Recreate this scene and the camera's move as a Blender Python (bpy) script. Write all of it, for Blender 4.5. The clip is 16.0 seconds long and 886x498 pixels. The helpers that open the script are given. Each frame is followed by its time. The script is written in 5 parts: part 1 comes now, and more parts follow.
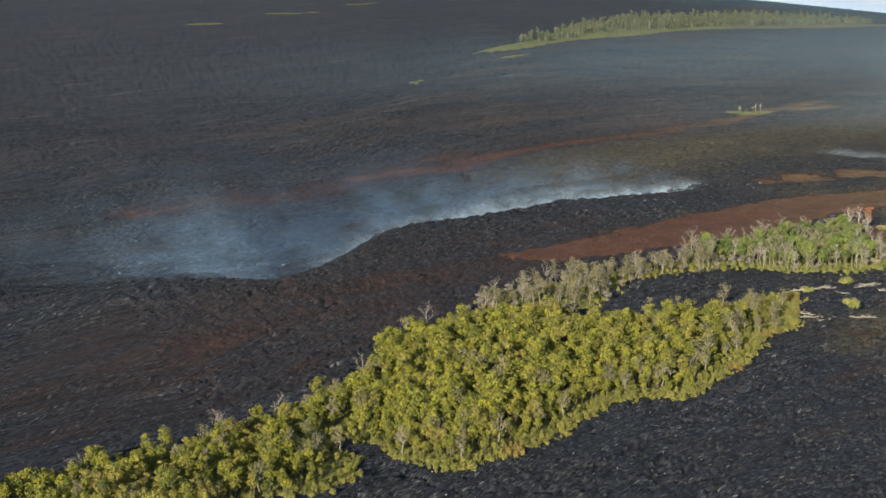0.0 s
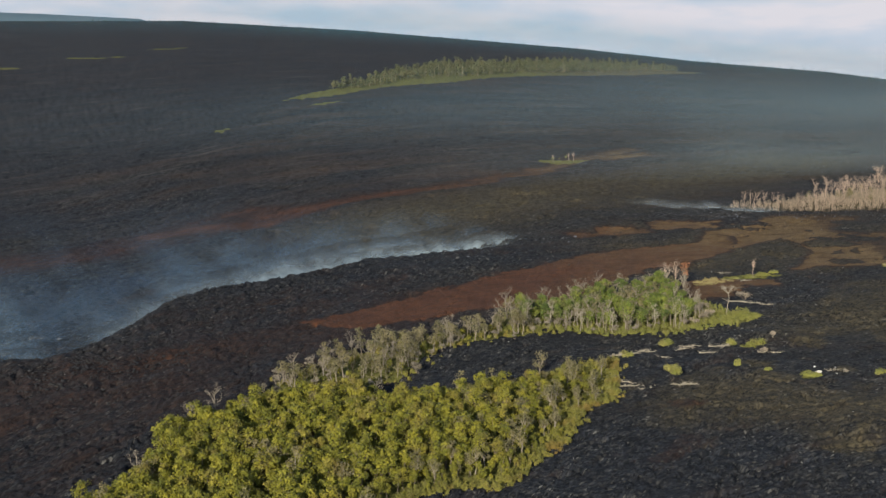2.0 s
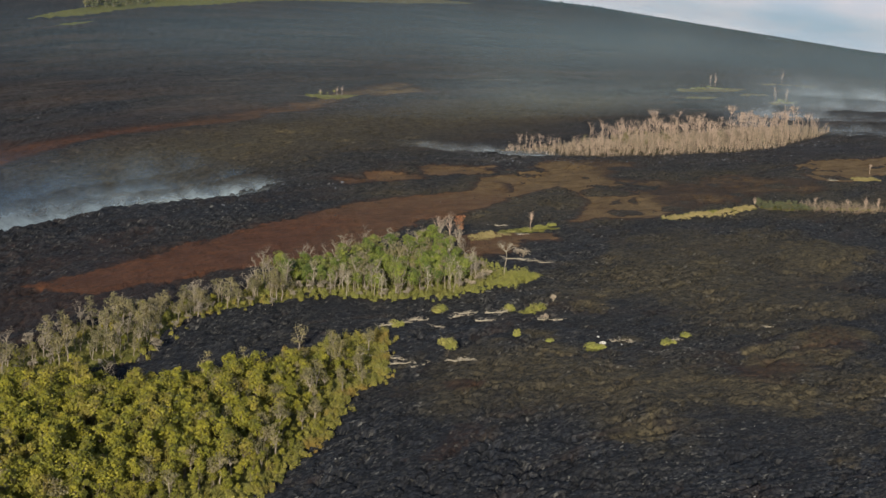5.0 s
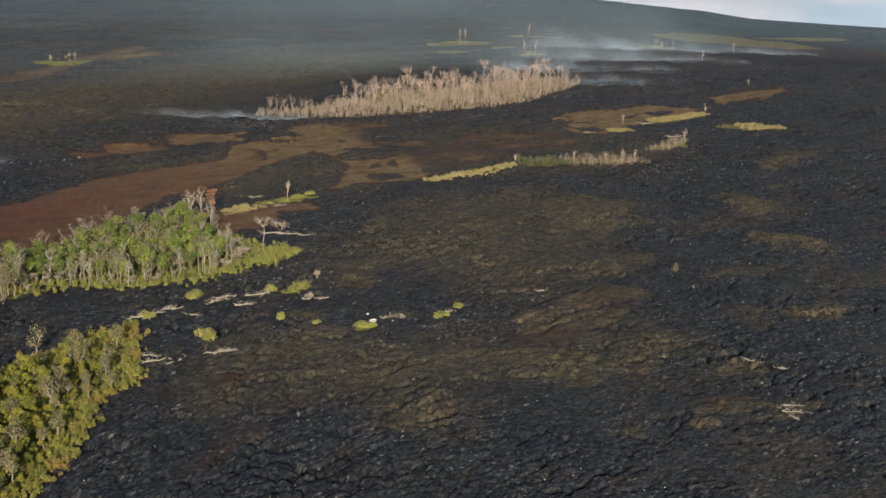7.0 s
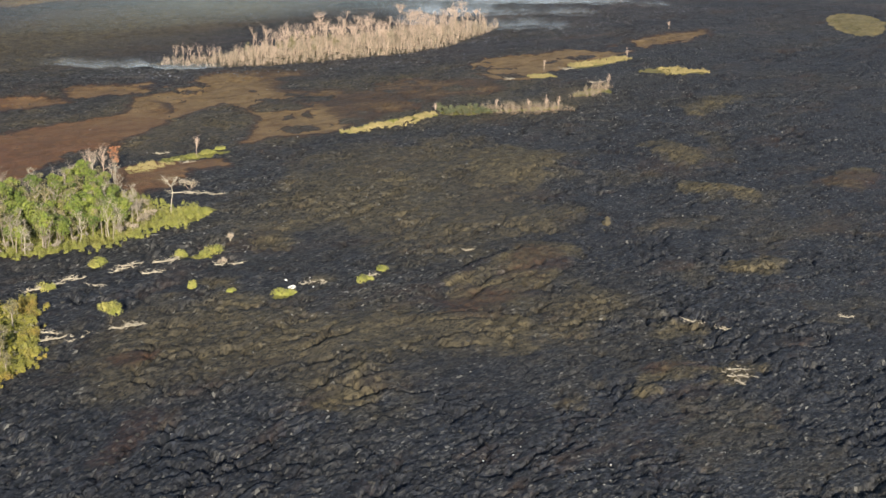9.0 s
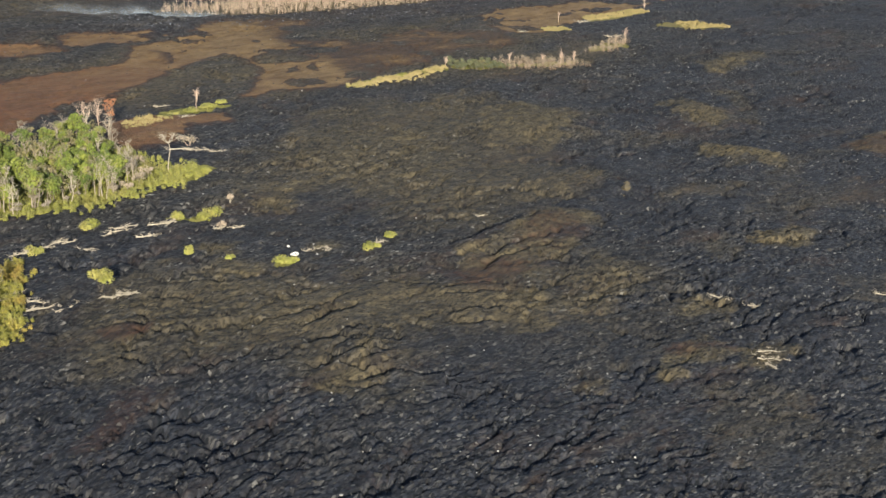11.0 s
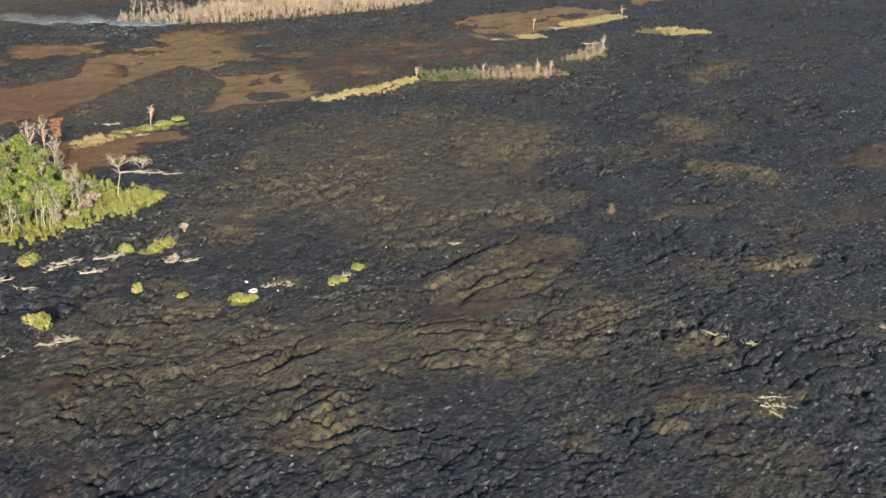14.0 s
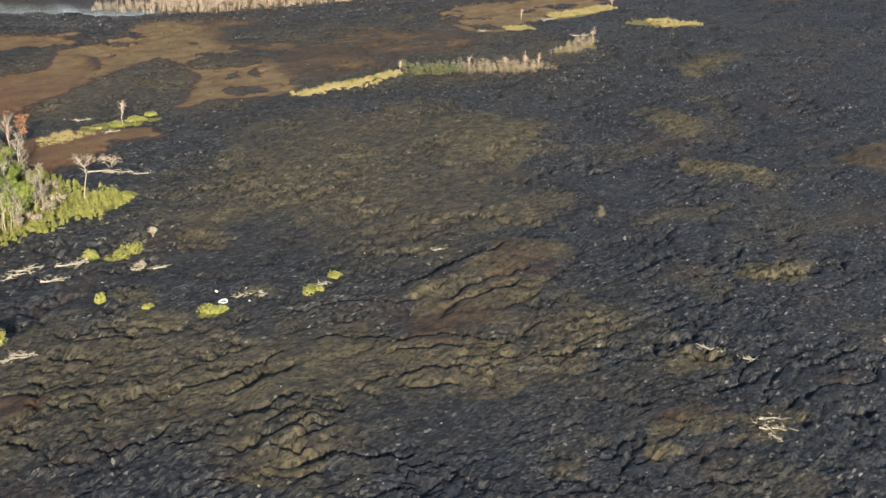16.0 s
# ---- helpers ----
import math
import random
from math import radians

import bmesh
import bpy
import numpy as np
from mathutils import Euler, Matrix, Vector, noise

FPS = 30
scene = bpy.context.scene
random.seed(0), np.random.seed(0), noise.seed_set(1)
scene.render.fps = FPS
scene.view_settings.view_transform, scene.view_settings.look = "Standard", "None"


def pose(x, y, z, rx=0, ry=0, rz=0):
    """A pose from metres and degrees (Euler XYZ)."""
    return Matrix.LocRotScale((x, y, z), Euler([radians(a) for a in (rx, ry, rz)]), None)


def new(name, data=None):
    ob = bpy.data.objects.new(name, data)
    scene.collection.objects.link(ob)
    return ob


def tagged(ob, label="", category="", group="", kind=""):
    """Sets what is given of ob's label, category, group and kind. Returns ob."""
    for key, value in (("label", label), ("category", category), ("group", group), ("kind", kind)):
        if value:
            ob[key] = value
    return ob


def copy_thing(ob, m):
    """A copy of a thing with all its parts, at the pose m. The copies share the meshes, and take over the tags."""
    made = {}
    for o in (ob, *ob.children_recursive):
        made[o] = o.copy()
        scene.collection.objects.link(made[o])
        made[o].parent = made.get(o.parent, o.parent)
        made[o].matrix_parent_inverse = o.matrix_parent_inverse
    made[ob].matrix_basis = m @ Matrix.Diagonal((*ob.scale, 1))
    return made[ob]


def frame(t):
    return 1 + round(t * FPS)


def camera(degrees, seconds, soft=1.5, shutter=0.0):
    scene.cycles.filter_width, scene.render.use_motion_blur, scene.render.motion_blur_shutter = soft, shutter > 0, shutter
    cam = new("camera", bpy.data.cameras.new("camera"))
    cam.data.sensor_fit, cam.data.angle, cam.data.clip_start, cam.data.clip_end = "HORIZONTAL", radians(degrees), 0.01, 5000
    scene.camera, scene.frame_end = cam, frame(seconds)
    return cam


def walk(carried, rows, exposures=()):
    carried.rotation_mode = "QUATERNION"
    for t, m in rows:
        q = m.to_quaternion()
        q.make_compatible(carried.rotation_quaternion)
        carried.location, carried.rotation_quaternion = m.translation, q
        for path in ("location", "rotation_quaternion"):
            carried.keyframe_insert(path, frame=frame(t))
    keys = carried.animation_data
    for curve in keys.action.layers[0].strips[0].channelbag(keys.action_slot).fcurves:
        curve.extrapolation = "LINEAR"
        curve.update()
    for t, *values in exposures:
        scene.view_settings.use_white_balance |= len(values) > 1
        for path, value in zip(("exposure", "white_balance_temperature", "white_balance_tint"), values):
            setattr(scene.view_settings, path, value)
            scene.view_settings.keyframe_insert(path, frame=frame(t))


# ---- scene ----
cam = camera(38.56, 16.0)
EYE, TILT = 86.0, -11.0
ROWS = [
    (0, 0.00, 0.00, 0.00, 0.00, 0.00, 0.00),
    (0.5, 1.79, 8.13, 1.80, -1.97, 0.75, 0.70),
    (1, 3.64, 16.13, 3.51, -3.93, 1.43, 0.73),
    (1.5, 5.66, 23.89, 5.23, -6.01, 1.74, 0.71),
    (2, 7.76, 31.31, 6.91, -8.06, 1.91, 1.19),
    (2.5, 9.84, 38.37, 8.52, -9.72, 1.52, 1.35),
    (3, 11.99, 45.16, 10.13, -11.64, 0.47, 1.12),
    (5.5, 21.04, 76.87, 17.58, -21.78, -3.06, 1.83),
    (6, 23.05, 82.27, 18.47, -26.10, -4.72, 3.38),
    (6.5, 25.09, 87.41, 19.25, -28.89, -3.30, 4.81),
    (7, 27.01, 92.13, 19.90, -29.55, -4.03, 3.56),
    (7.5, 28.93, 96.54, 20.47, -30.99, -6.60, 1.84),
    (8, 30.85, 100.80, 21.02, -32.92, -7.69, 1.86),
    (8.5, 32.81, 105.09, 21.65, -33.72, -7.03, 3.23),
    (9, 34.73, 109.23, 22.22, -33.52, -6.83, 4.30),
    (9.5, 36.56, 113.20, 22.73, -33.01, -7.53, 3.96),
    (12, 46.61, 130.47, 25.42, -33.68, -9.46, 3.78),
    (12.5, 48.70, 133.62, 25.96, -34.28, -9.36, 4.81),
    (13, 50.83, 136.64, 26.51, -34.44, -8.51, 5.18),
    (13.5, 52.96, 139.55, 26.96, -34.23, -8.62, 4.21),
    (14, 55.14, 142.35, 27.42, -34.54, -9.20, 3.86),
    (14.5, 57.38, 144.99, 27.88, -34.85, -9.52, 3.68),
    (15, 59.60, 147.54, 28.33, -35.15, -9.57, 3.78),
    (15.5, 61.74, 150.00, 28.78, -35.16, -9.59, 3.92),
    (16, 63.93, 152.53, 29.24, -35.05, -9.84, 3.66),
]
walk(cam, [(t, pose(0, 0, EYE, TILT, 0, 0) @ pose(x, y, z, 90 + pitch, roll, yaw)) for t, x, y, z, yaw, pitch, roll in ROWS],
     exposures=[(0.0, 0.5, 5850, 6), (0.5, 0.35, 5850, 6), (1.0, 0.15, 5900, 6), (2.0, 0.0, 5950, 7), (3.0, 0.0, 6000, 8), (5.5, -0.05, 6150, 9), (6.0, 0.24, 6150, 9), (6.5, 0.34, 6150, 9), (7.0, 0.12, 6150, 9), (7.5, 0.46, 6080, 9), (8.5, 0.78, 6060, 9),
                (12.0, 0.94, 6080, 8), (16.0, 0.98, 6120, 8)])

# ---------------------------------------------------------------- world and sun
SUN_AZ, SUN_EL = 206.5, 17.0          # degrees from +y towards +x, and height
world = bpy.data.worlds.new("world")
scene.world = world
world.use_nodes = True
wn, wl = world.node_tree.nodes, world.node_tree.links
wn.clear()
sky = wn.new("ShaderNodeTexSky")
sky.sky_type, sky.sun_disc = "NISHITA", False
sky.sun_elevation, sky.sun_rotation = radians(SUN_EL), radians(SUN_AZ)
sky.altitude, sky.air_density, sky.dust_density, sky.ozone_density = 1000, 1.2, 1.5, 1.5
wco = wn.new("ShaderNodeTexCoord")
wmap = wn.new("ShaderNodeMapping")
wmap.inputs["Scale"].default_value = (2.0, 2.0, 9.0)
cl = wn.new("ShaderNodeTexNoise")
cl.inputs["Scale"].default_value, cl.inputs["Detail"].default_value, cl.inputs["Roughness"].default_value = 2.2, 6, 0.6
ramp = wn.new("ShaderNodeValToRGB")
ramp.color_ramp.elements[0].position, ramp.color_ramp.elements[1].position = 0.05, 0.28
tone = wn.new("ShaderNodeTexNoise")
tone.inputs["Scale"].default_value, tone.inputs["Detail"].default_value = 5.0, 4
tint = wn.new("ShaderNodeValToRGB")
tint.color_ramp.elements[0].position, tint.color_ramp.elements[0].color = 0.38, (6.4, 7.0, 7.8, 1)
tint.color_ramp.elements[1].position, tint.color_ramp.elements[1].color = 0.60, (9.0, 8.2, 8.2, 1)
wmix = wn.new("ShaderNodeMix")
wmix.data_type = "RGBA"
bg = wn.new("ShaderNodeBackground")
bg.inputs["Strength"].default_value = 0.085
wout = wn.new("ShaderNodeOutputWorld")
wl.new(wco.outputs["Generated"], wmap.inputs["Vector"])
wl.new(wmap.outputs["Vector"], cl.inputs["Vector"])
wl.new(wmap.outputs["Vector"], tone.inputs["Vector"])
wl.new(cl.outputs["Fac"], ramp.inputs["Fac"])
wl.new(tone.outputs["Fac"], tint.inputs["Fac"])
sep = wn.new("ShaderNodeSeparateXYZ")
wl.new(wco.outputs["Generated"], sep.inputs[0])
low = wn.new("ShaderNodeValToRGB")                # cloud bank along the horizon, clear overhead
low.color_ramp.elements[0].position, low.color_ramp.elements[0].color = 0.10, (1, 1, 1, 1)
low.color_ramp.elements[1].position, low.color_ramp.elements[1].color = 0.30, (0.06, 0.06, 0.06, 1)
wl.new(sep.outputs["Z"], low.inputs["Fac"])
bank = wn.new("ShaderNodeMath")
bank.operation = "MULTIPLY"
wl.new(ramp.outputs["Color"], bank.inputs[0])
wl.new(low.outputs["Color"], bank.inputs[1])
wl.new(bank.outputs[0], wmix.inputs["Factor"])
wl.new(sky.outputs["Color"], wmix.inputs["A"])
wl.new(tint.outputs["Color"], wmix.inputs["B"])
wl.new(wmix.outputs["Result"], bg.inputs["Color"])
wl.new(bg.outputs["Background"], wout.inputs["Surface"])

sun_data = bpy.data.lights.new("sun", "SUN")
sun_data.energy, sun_data.angle, sun_data.color = 5.0, radians(0.6), (1.0, 0.86, 0.67)
sun = new("sun", sun_data)
way = Vector((-math.sin(radians(SUN_AZ)) * math.cos(radians(SUN_EL)), -math.cos(radians(SUN_AZ)) * math.cos(radians(SUN_EL)), -math.sin(radians(SUN_EL))))
sun.matrix_world = Matrix.Translation((0, 0, 400)) @ way.to_track_quat("-Z", "Y").to_matrix().to_4x4()

# ---------------------------------------------------------------- materials
class Nodes:
    """A node material, with short ways to add nodes and join them."""

    def __init__(self, name):
        self.m = bpy.data.materials.new(name)
        self.m.use_nodes = True
        self.n, self.l = self.m.node_tree.nodes, self.m.node_tree.links
        self.b = self.n["Principled BSDF"]
        self.b.inputs["Specular IOR Level"].default_value = 0.3
        self.co = self.n.new("ShaderNodeTexCoord").outputs["Object"]

    def put(self, value, socket):
        if isinstance(value, bpy.types.NodeSocket):
            self.l.new(value, socket)
        else:
            socket.default_value = value

    def noise(self, scale, detail=4, rough=0.55, vector=None, distort=0.0):
        n = self.n.new("ShaderNodeTexNoise")
        n.inputs["Scale"].default_value, n.inputs["Detail"].default_value = scale, detail
        n.inputs["Roughness"].default_value, n.inputs["Distortion"].default_value = rough, distort
        self.l.new(vector or self.co, n.inputs["Vector"])
        return n.outputs["Fac"]

    def cells(self, scale, feature="F1", vector=None, out="Distance"):
        n = self.n.new("ShaderNodeTexVoronoi")
        n.feature = feature
        n.inputs["Scale"].default_value = scale
        self.l.new(vector or self.co, n.inputs["Vector"])
        return n.outputs[out]

    def ramp(self, fac, *stops):
        n = self.n.new("ShaderNodeValToRGB")
        els = n.color_ramp.elements
        while len(els) < len(stops):
            els.new(0.5)
        for e, (p, c) in zip(els, stops):
            e.position = p
            e.color = (*c, 1) if isinstance(c, tuple) else (c, c, c, 1)
        self.l.new(fac, n.inputs["Fac"])
        return n.outputs["Color"]

    def mix(self, fac, a, b, how="MIX"):
        n = self.n.new("ShaderNodeMix")
        n.data_type, n.blend_type = "RGBA", how
        self.put(fac, n.inputs["Factor"])
        for v, s in ((a, "A"), (b, "B")):
            self.put((*v, 1) if isinstance(v, tuple) else v, n.inputs[s])
        return n.outputs["Result"]

    def math(self, op, a, b=0.0, clamp=False):
        n = self.n.new("ShaderNodeMath")
        n.operation, n.use_clamp = op, clamp
        self.put(a, n.inputs[0])
        self.put(b, n.inputs[1])
        return n.outputs[0]

    def attr(self, name):
        n = self.n.new("ShaderNodeAttribute")
        n.attribute_name = name
        s = self.n.new("ShaderNodeSeparateColor")
        self.l.new(n.outputs["Color"], s.inputs[0])
        return s.outputs["Red"], s.outputs["Green"], s.outputs["Blue"], n.outputs["Alpha"]

    def warped(self, vector, scale, amount):
        """The coordinates, shaken by a noise."""
        n = self.n.new("ShaderNodeTexNoise")
        n.inputs["Scale"].default_value, n.inputs["Detail"].default_value = scale, 3
        self.l.new(vector, n.inputs["Vector"])
        a, b = self.n.new("ShaderNodeVectorMath"), self.n.new("ShaderNodeVectorMath")
        a.operation, b.operation = "SUBTRACT", "MULTIPLY_ADD"
        self.l.new(n.outputs["Color"], a.inputs[0])
        a.inputs[1].default_value = (0.5, 0.5, 0.5)
        self.l.new(a.outputs[0], b.inputs[0])
        b.inputs[1].default_value = (amount, amount, amount)
        self.l.new(vector, b.inputs[2])
        return b.outputs[0]

    def chips(self, scale, vector):
        """A random value for each cell, as of broken crust."""
        n = self.n.new("ShaderNodeSeparateColor")
        self.l.new(self.cells(scale, "F1", vector, "Color"), n.inputs[0])
        return n.outputs["Red"]

    def random(self):
        return self.n.new("ShaderNodeObjectInfo").outputs["Random"]

    def island(self):
        return self.n.new("ShaderNodeNewGeometry").outputs["Random Per Island"]

    def stretched(self, x, y, z, turn=0.0):
        n = self.n.new("ShaderNodeMapping")
        n.inputs["Scale"].default_value, n.inputs["Rotation"].default_value = (x, y, z), (0, 0, radians(turn))
        self.l.new(self.co, n.inputs["Vector"])
        return n.outputs["Vector"]

    def bump(self, height, strength, distance, onto=None):
        n = self.n.new("ShaderNodeBump")
        n.inputs["Strength"].default_value, n.inputs["Distance"].default_value = strength, distance
        self.l.new(height, n.inputs["Height"])
        if onto:
            self.l.new(onto, n.inputs["Normal"])
        return n.outputs["Normal"]

    def done(self, color, rough=0.85, normal=None):
        self.put((*color, 1) if isinstance(color, tuple) else color, self.b.inputs["Base Color"])
        self.put(rough, self.b.inputs["Roughness"])
        if normal:
            self.l.new(normal, self.b.inputs["Normal"])
        return self.m


def lava_ground():
    s = Nodes("lava_ground")
    red, olive, green, fresh = s.attr("zone")
    carried = s.n.new("ShaderNodeAttribute")
    carried.attribute_name = "stream"

    def drawn(length):
        n = s.n.new("ShaderNodeMapping")
        n.inputs["Scale"].default_value = (1 / length, 1.0, 1.0)
        s.l.new(carried.outputs["Vector"], n.inputs["Vector"])
        return n.outputs["Vector"]

    flow, long_way = drawn(2.8), drawn(10)
    rubble = s.warped(drawn(1.7), 0.9, 0.9)
    big = s.noise(0.018, 5, 0.6)
    mid = s.noise(0.30, 6, 0.68, flow)
    fine = s.noise(1.5, 5, 0.72, flow)
    fibre = s.noise(2.0, 6, 0.75, flow)
    slab, chip, pebble = s.chips(0.75, rubble), s.chips(1.7, rubble), s.chips(2.9, s.warped(drawn(2.6), 1.6, 0.5))
    tone = s.math("ADD", s.math("MULTIPLY", mid, 0.6), s.math("MULTIPLY", fine, 0.4))
    # bluish dark lava; on far ground its blue also carries distance haze
    cold = s.ramp(tone, (0.36, (0.012, 0.014, 0.021)), (0.64, (0.049, 0.054, 0.065)))
    warm = s.ramp(tone, (0.36, (0.024, 0.021, 0.016)), (0.64, (0.100, 0.086, 0.057)))
    drift = s.noise(0.032, 5, 0.65, flow)
    warmth = s.math("SUBTRACT", s.math("ADD", s.math("MULTIPLY", olive, 1.1), s.ramp(drift, (0.42, 0.0), (0.62, 0.55))), s.math("MULTIPLY", fresh, 0.6), True)
    dark = s.mix(warmth, cold, warm)
    dark = s.mix(0.85, dark, s.ramp(slab, (0.0, 0.78), (1.0, 1.18)), "MULTIPLY")
    dark = s.mix(0.85, dark, s.ramp(chip, (0.0, 0.45), (1.0, 1.45)), "MULTIPLY")
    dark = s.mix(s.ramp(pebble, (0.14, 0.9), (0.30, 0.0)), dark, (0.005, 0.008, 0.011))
    strewn = s.ramp(s.noise(0.10, 5, 0.65, flow), (0.36, 0.35), (0.60, 1.0))
    dark = s.mix(s.math("MULTIPLY", s.ramp(pebble, (0.60, 0.0), (0.95, 0.65)), strewn), dark, (0.155, 0.148, 0.132))
    dark = s.mix(s.math("MULTIPLY", s.ramp(pebble, (0.975, 0.0), (0.985, 0.8)), strewn), dark, (0.34, 0.33, 0.29))
    # shade of fine cracks put into the colour as near-black streaks
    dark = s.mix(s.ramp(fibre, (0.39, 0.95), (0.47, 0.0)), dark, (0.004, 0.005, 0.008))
    rusty = s.ramp(s.noise(0.05, 6, 0.72, flow), (0.54, 0.0), (0.64, 0.6))
    dark = s.mix(rusty, dark, s.ramp(fine, (0.36, (0.018, 0.013, 0.012)), (0.68, (0.098, 0.066, 0.050))))
    place = s.n.new("ShaderNodeSeparateXYZ")
    s.l.new(s.co, place.inputs[0])
    upland = s.ramp(s.math("MULTIPLY", place.outputs["Y"], 0.001), (0.55, 0.0), (0.75, 1.0))
    bands = s.math("MULTIPLY", upland, s.ramp(s.noise(0.028, 6, 0.7, long_way), (0.42, 0.0), (0.62, 0.8)))
    bands = s.math("MULTIPLY", bands, s.math("SUBTRACT", 1.0, s.math("MULTIPLY", fresh, 0.7)))
    dark = s.mix(bands, dark, s.ramp(mid, (0.36, (0.052, 0.036, 0.028)), (0.64, (0.140, 0.098, 0.070))))
    lines = s.math("MULTIPLY", upland, s.ramp(s.noise(0.10, 5, 0.65, long_way), (0.60, 0.0), (0.66, 0.6)))
    dark = s.mix(lines, dark, (0.16, 0.140, 0.110))
    flecks = s.math("MULTIPLY", upland, s.ramp(s.noise(0.22, 5, 0.7, flow), (0.62, 0.0), (0.68, 0.7)))
    dark = s.mix(flecks, dark, (0.17, 0.165, 0.145))
    old = s.ramp(s.noise(0.55, 6, 0.72, flow), (0.36, (0.055, 0.046, 0.029)), (0.62, (0.205, 0.166, 0.088)))
    old = s.mix(0.5, old, s.ramp(chip, (0.0, 0.50), (1.0, 1.35)), "MULTIPLY")
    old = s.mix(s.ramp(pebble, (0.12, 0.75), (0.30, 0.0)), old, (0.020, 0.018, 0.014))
    # the same painted crack shade on the weathered crust
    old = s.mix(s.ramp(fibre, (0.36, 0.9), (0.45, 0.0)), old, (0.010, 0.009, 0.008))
    rust = s.ramp(s.noise(0.12, 5, 0.6), (0.30, (0.115, 0.046, 0.023)), (0.70, (0.205, 0.086, 0.040)))
    rust = s.mix(s.ramp(s.noise(0.8, 5, 0.75, flow), (0.38, 0.6), (0.56, 0.0)), rust, (0.060, 0.036, 0.025))
    # red west, tan east; the west's view-dependent dimness is put into the colour
    tan_east = s.math("ADD", s.math("MULTIPLY", place.outputs["X"], 0.0025), s.math("MULTIPLY", s.noise(0.022, 4, 0.6, flow), 0.5))
    rust = s.mix(s.ramp(tan_east, (0.48, 0.0), (0.82, 0.92)), rust, s.ramp(s.noise(0.25, 6, 0.75, flow), (0.38, (0.135, 0.088, 0.040)), (0.62, (0.275, 0.190, 0.088))))
    moss = s.ramp(s.noise(0.6, 5, 0.7), (0.3, (0.10, 0.105, 0.02)), (0.7, (0.30, 0.28, 0.075)))
    parched = s.ramp(s.math("MULTIPLY", place.outputs["X"], 0.001), (0.34, 0.0), (0.46, 0.75))
    moss = s.mix(parched, moss, s.ramp(s.noise(0.12, 6, 0.75, flow), (0.36, (0.085, 0.066, 0.036)), (0.62, (0.27, 0.205, 0.105))))
    blotch = s.math("ADD", s.math("MULTIPLY", s.noise(0.09, 6, 0.75, flow), 0.9), s.math("MULTIPLY", fine, 0.45))

    def edge(mask, lo=0.60, hi=0.72):
        return s.ramp(s.math("ADD", s.math("MULTIPLY", mask, 0.75), s.math("MULTIPLY", blotch, 0.5)), (lo, 0.0), (hi, 1.0))

    worn = s.math("ADD", olive, s.math("MULTIPLY", s.math("SUBTRACT", blotch, 0.67), 1.1))
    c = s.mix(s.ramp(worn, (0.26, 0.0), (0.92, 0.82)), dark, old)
    c = s.mix(s.ramp(big, (0.38, 0.3), (0.62, 0.0)), c, (0.018, 0.020, 0.027))
    c = s.mix(s.ramp(s.math("ADD", red, s.math("MULTIPLY", s.math("SUBTRACT", blotch, 0.62), 0.9)), (0.12, 0.0), (0.42, 0.8)), c, s.ramp(fine, (0.36, (0.020, 0.012, 0.010)), (0.66, (0.092, 0.050, 0.035))))
    c = s.mix(s.math("MULTIPLY", edge(red), 0.92), c, rust)
    c = s.mix(edge(green, 0.6, 0.72), c, moss)
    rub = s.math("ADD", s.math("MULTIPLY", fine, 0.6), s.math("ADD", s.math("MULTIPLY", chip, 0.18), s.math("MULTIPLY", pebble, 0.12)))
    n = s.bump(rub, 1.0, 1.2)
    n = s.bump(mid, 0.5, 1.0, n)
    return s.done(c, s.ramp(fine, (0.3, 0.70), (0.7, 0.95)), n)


def foliage(name, low, mid, high, dry=(0.20, 0.16, 0.07)):
    s = Nodes(name)
    place = s.n.new("ShaderNodeNewGeometry").outputs["Position"]
    stand = s.ramp(s.noise(0.34, 2, 0.5, place), (0.32, 0.0), (0.68, 1.0))
    each = s.math("ADD", s.math("MULTIPLY", s.random(), 0.35), s.math("ADD", s.math("MULTIPLY", s.island(), 0.20), s.math("MULTIPLY", stand, 0.45)))
    c = s.ramp(each, (0.12, low), (0.5, mid), (0.88, high))
    c = s.mix(s.ramp(s.noise(0.11, 4, 0.6, place), (0.52, 0.0), (0.70, 0.6)), c, dry)
    m = s.done(c, 0.62)
    s.b.inputs["Transmission Weight"].default_value = 0.0
    s.b.inputs["Sheen Weight"].default_value = 0.1
    return m


def bark(name, dark, pale):
    s = Nodes(name)
    c = s.ramp(s.noise(1.6, 5, 0.7), (0.3, dark), (0.7, pale))
    c = s.mix(s.math("MULTIPLY", s.random(), 0.5), c, tuple(0.65 * v for v in pale))
    return s.done(c, 0.9, s.bump(s.noise(9, 4), 0.6, 0.05))


def rock(name, dark, pale):
    s = Nodes(name)
    c = s.ramp(s.noise(1.4, 6, 0.7), (0.3, dark), (0.75, pale))
    c = s.mix(s.math("MULTIPLY", s.island(), 0.5), c, tuple(1.5 * v for v in pale))
    return s.done(c, 0.85, s.bump(s.noise(4, 5, 0.7), 0.9, 0.2))


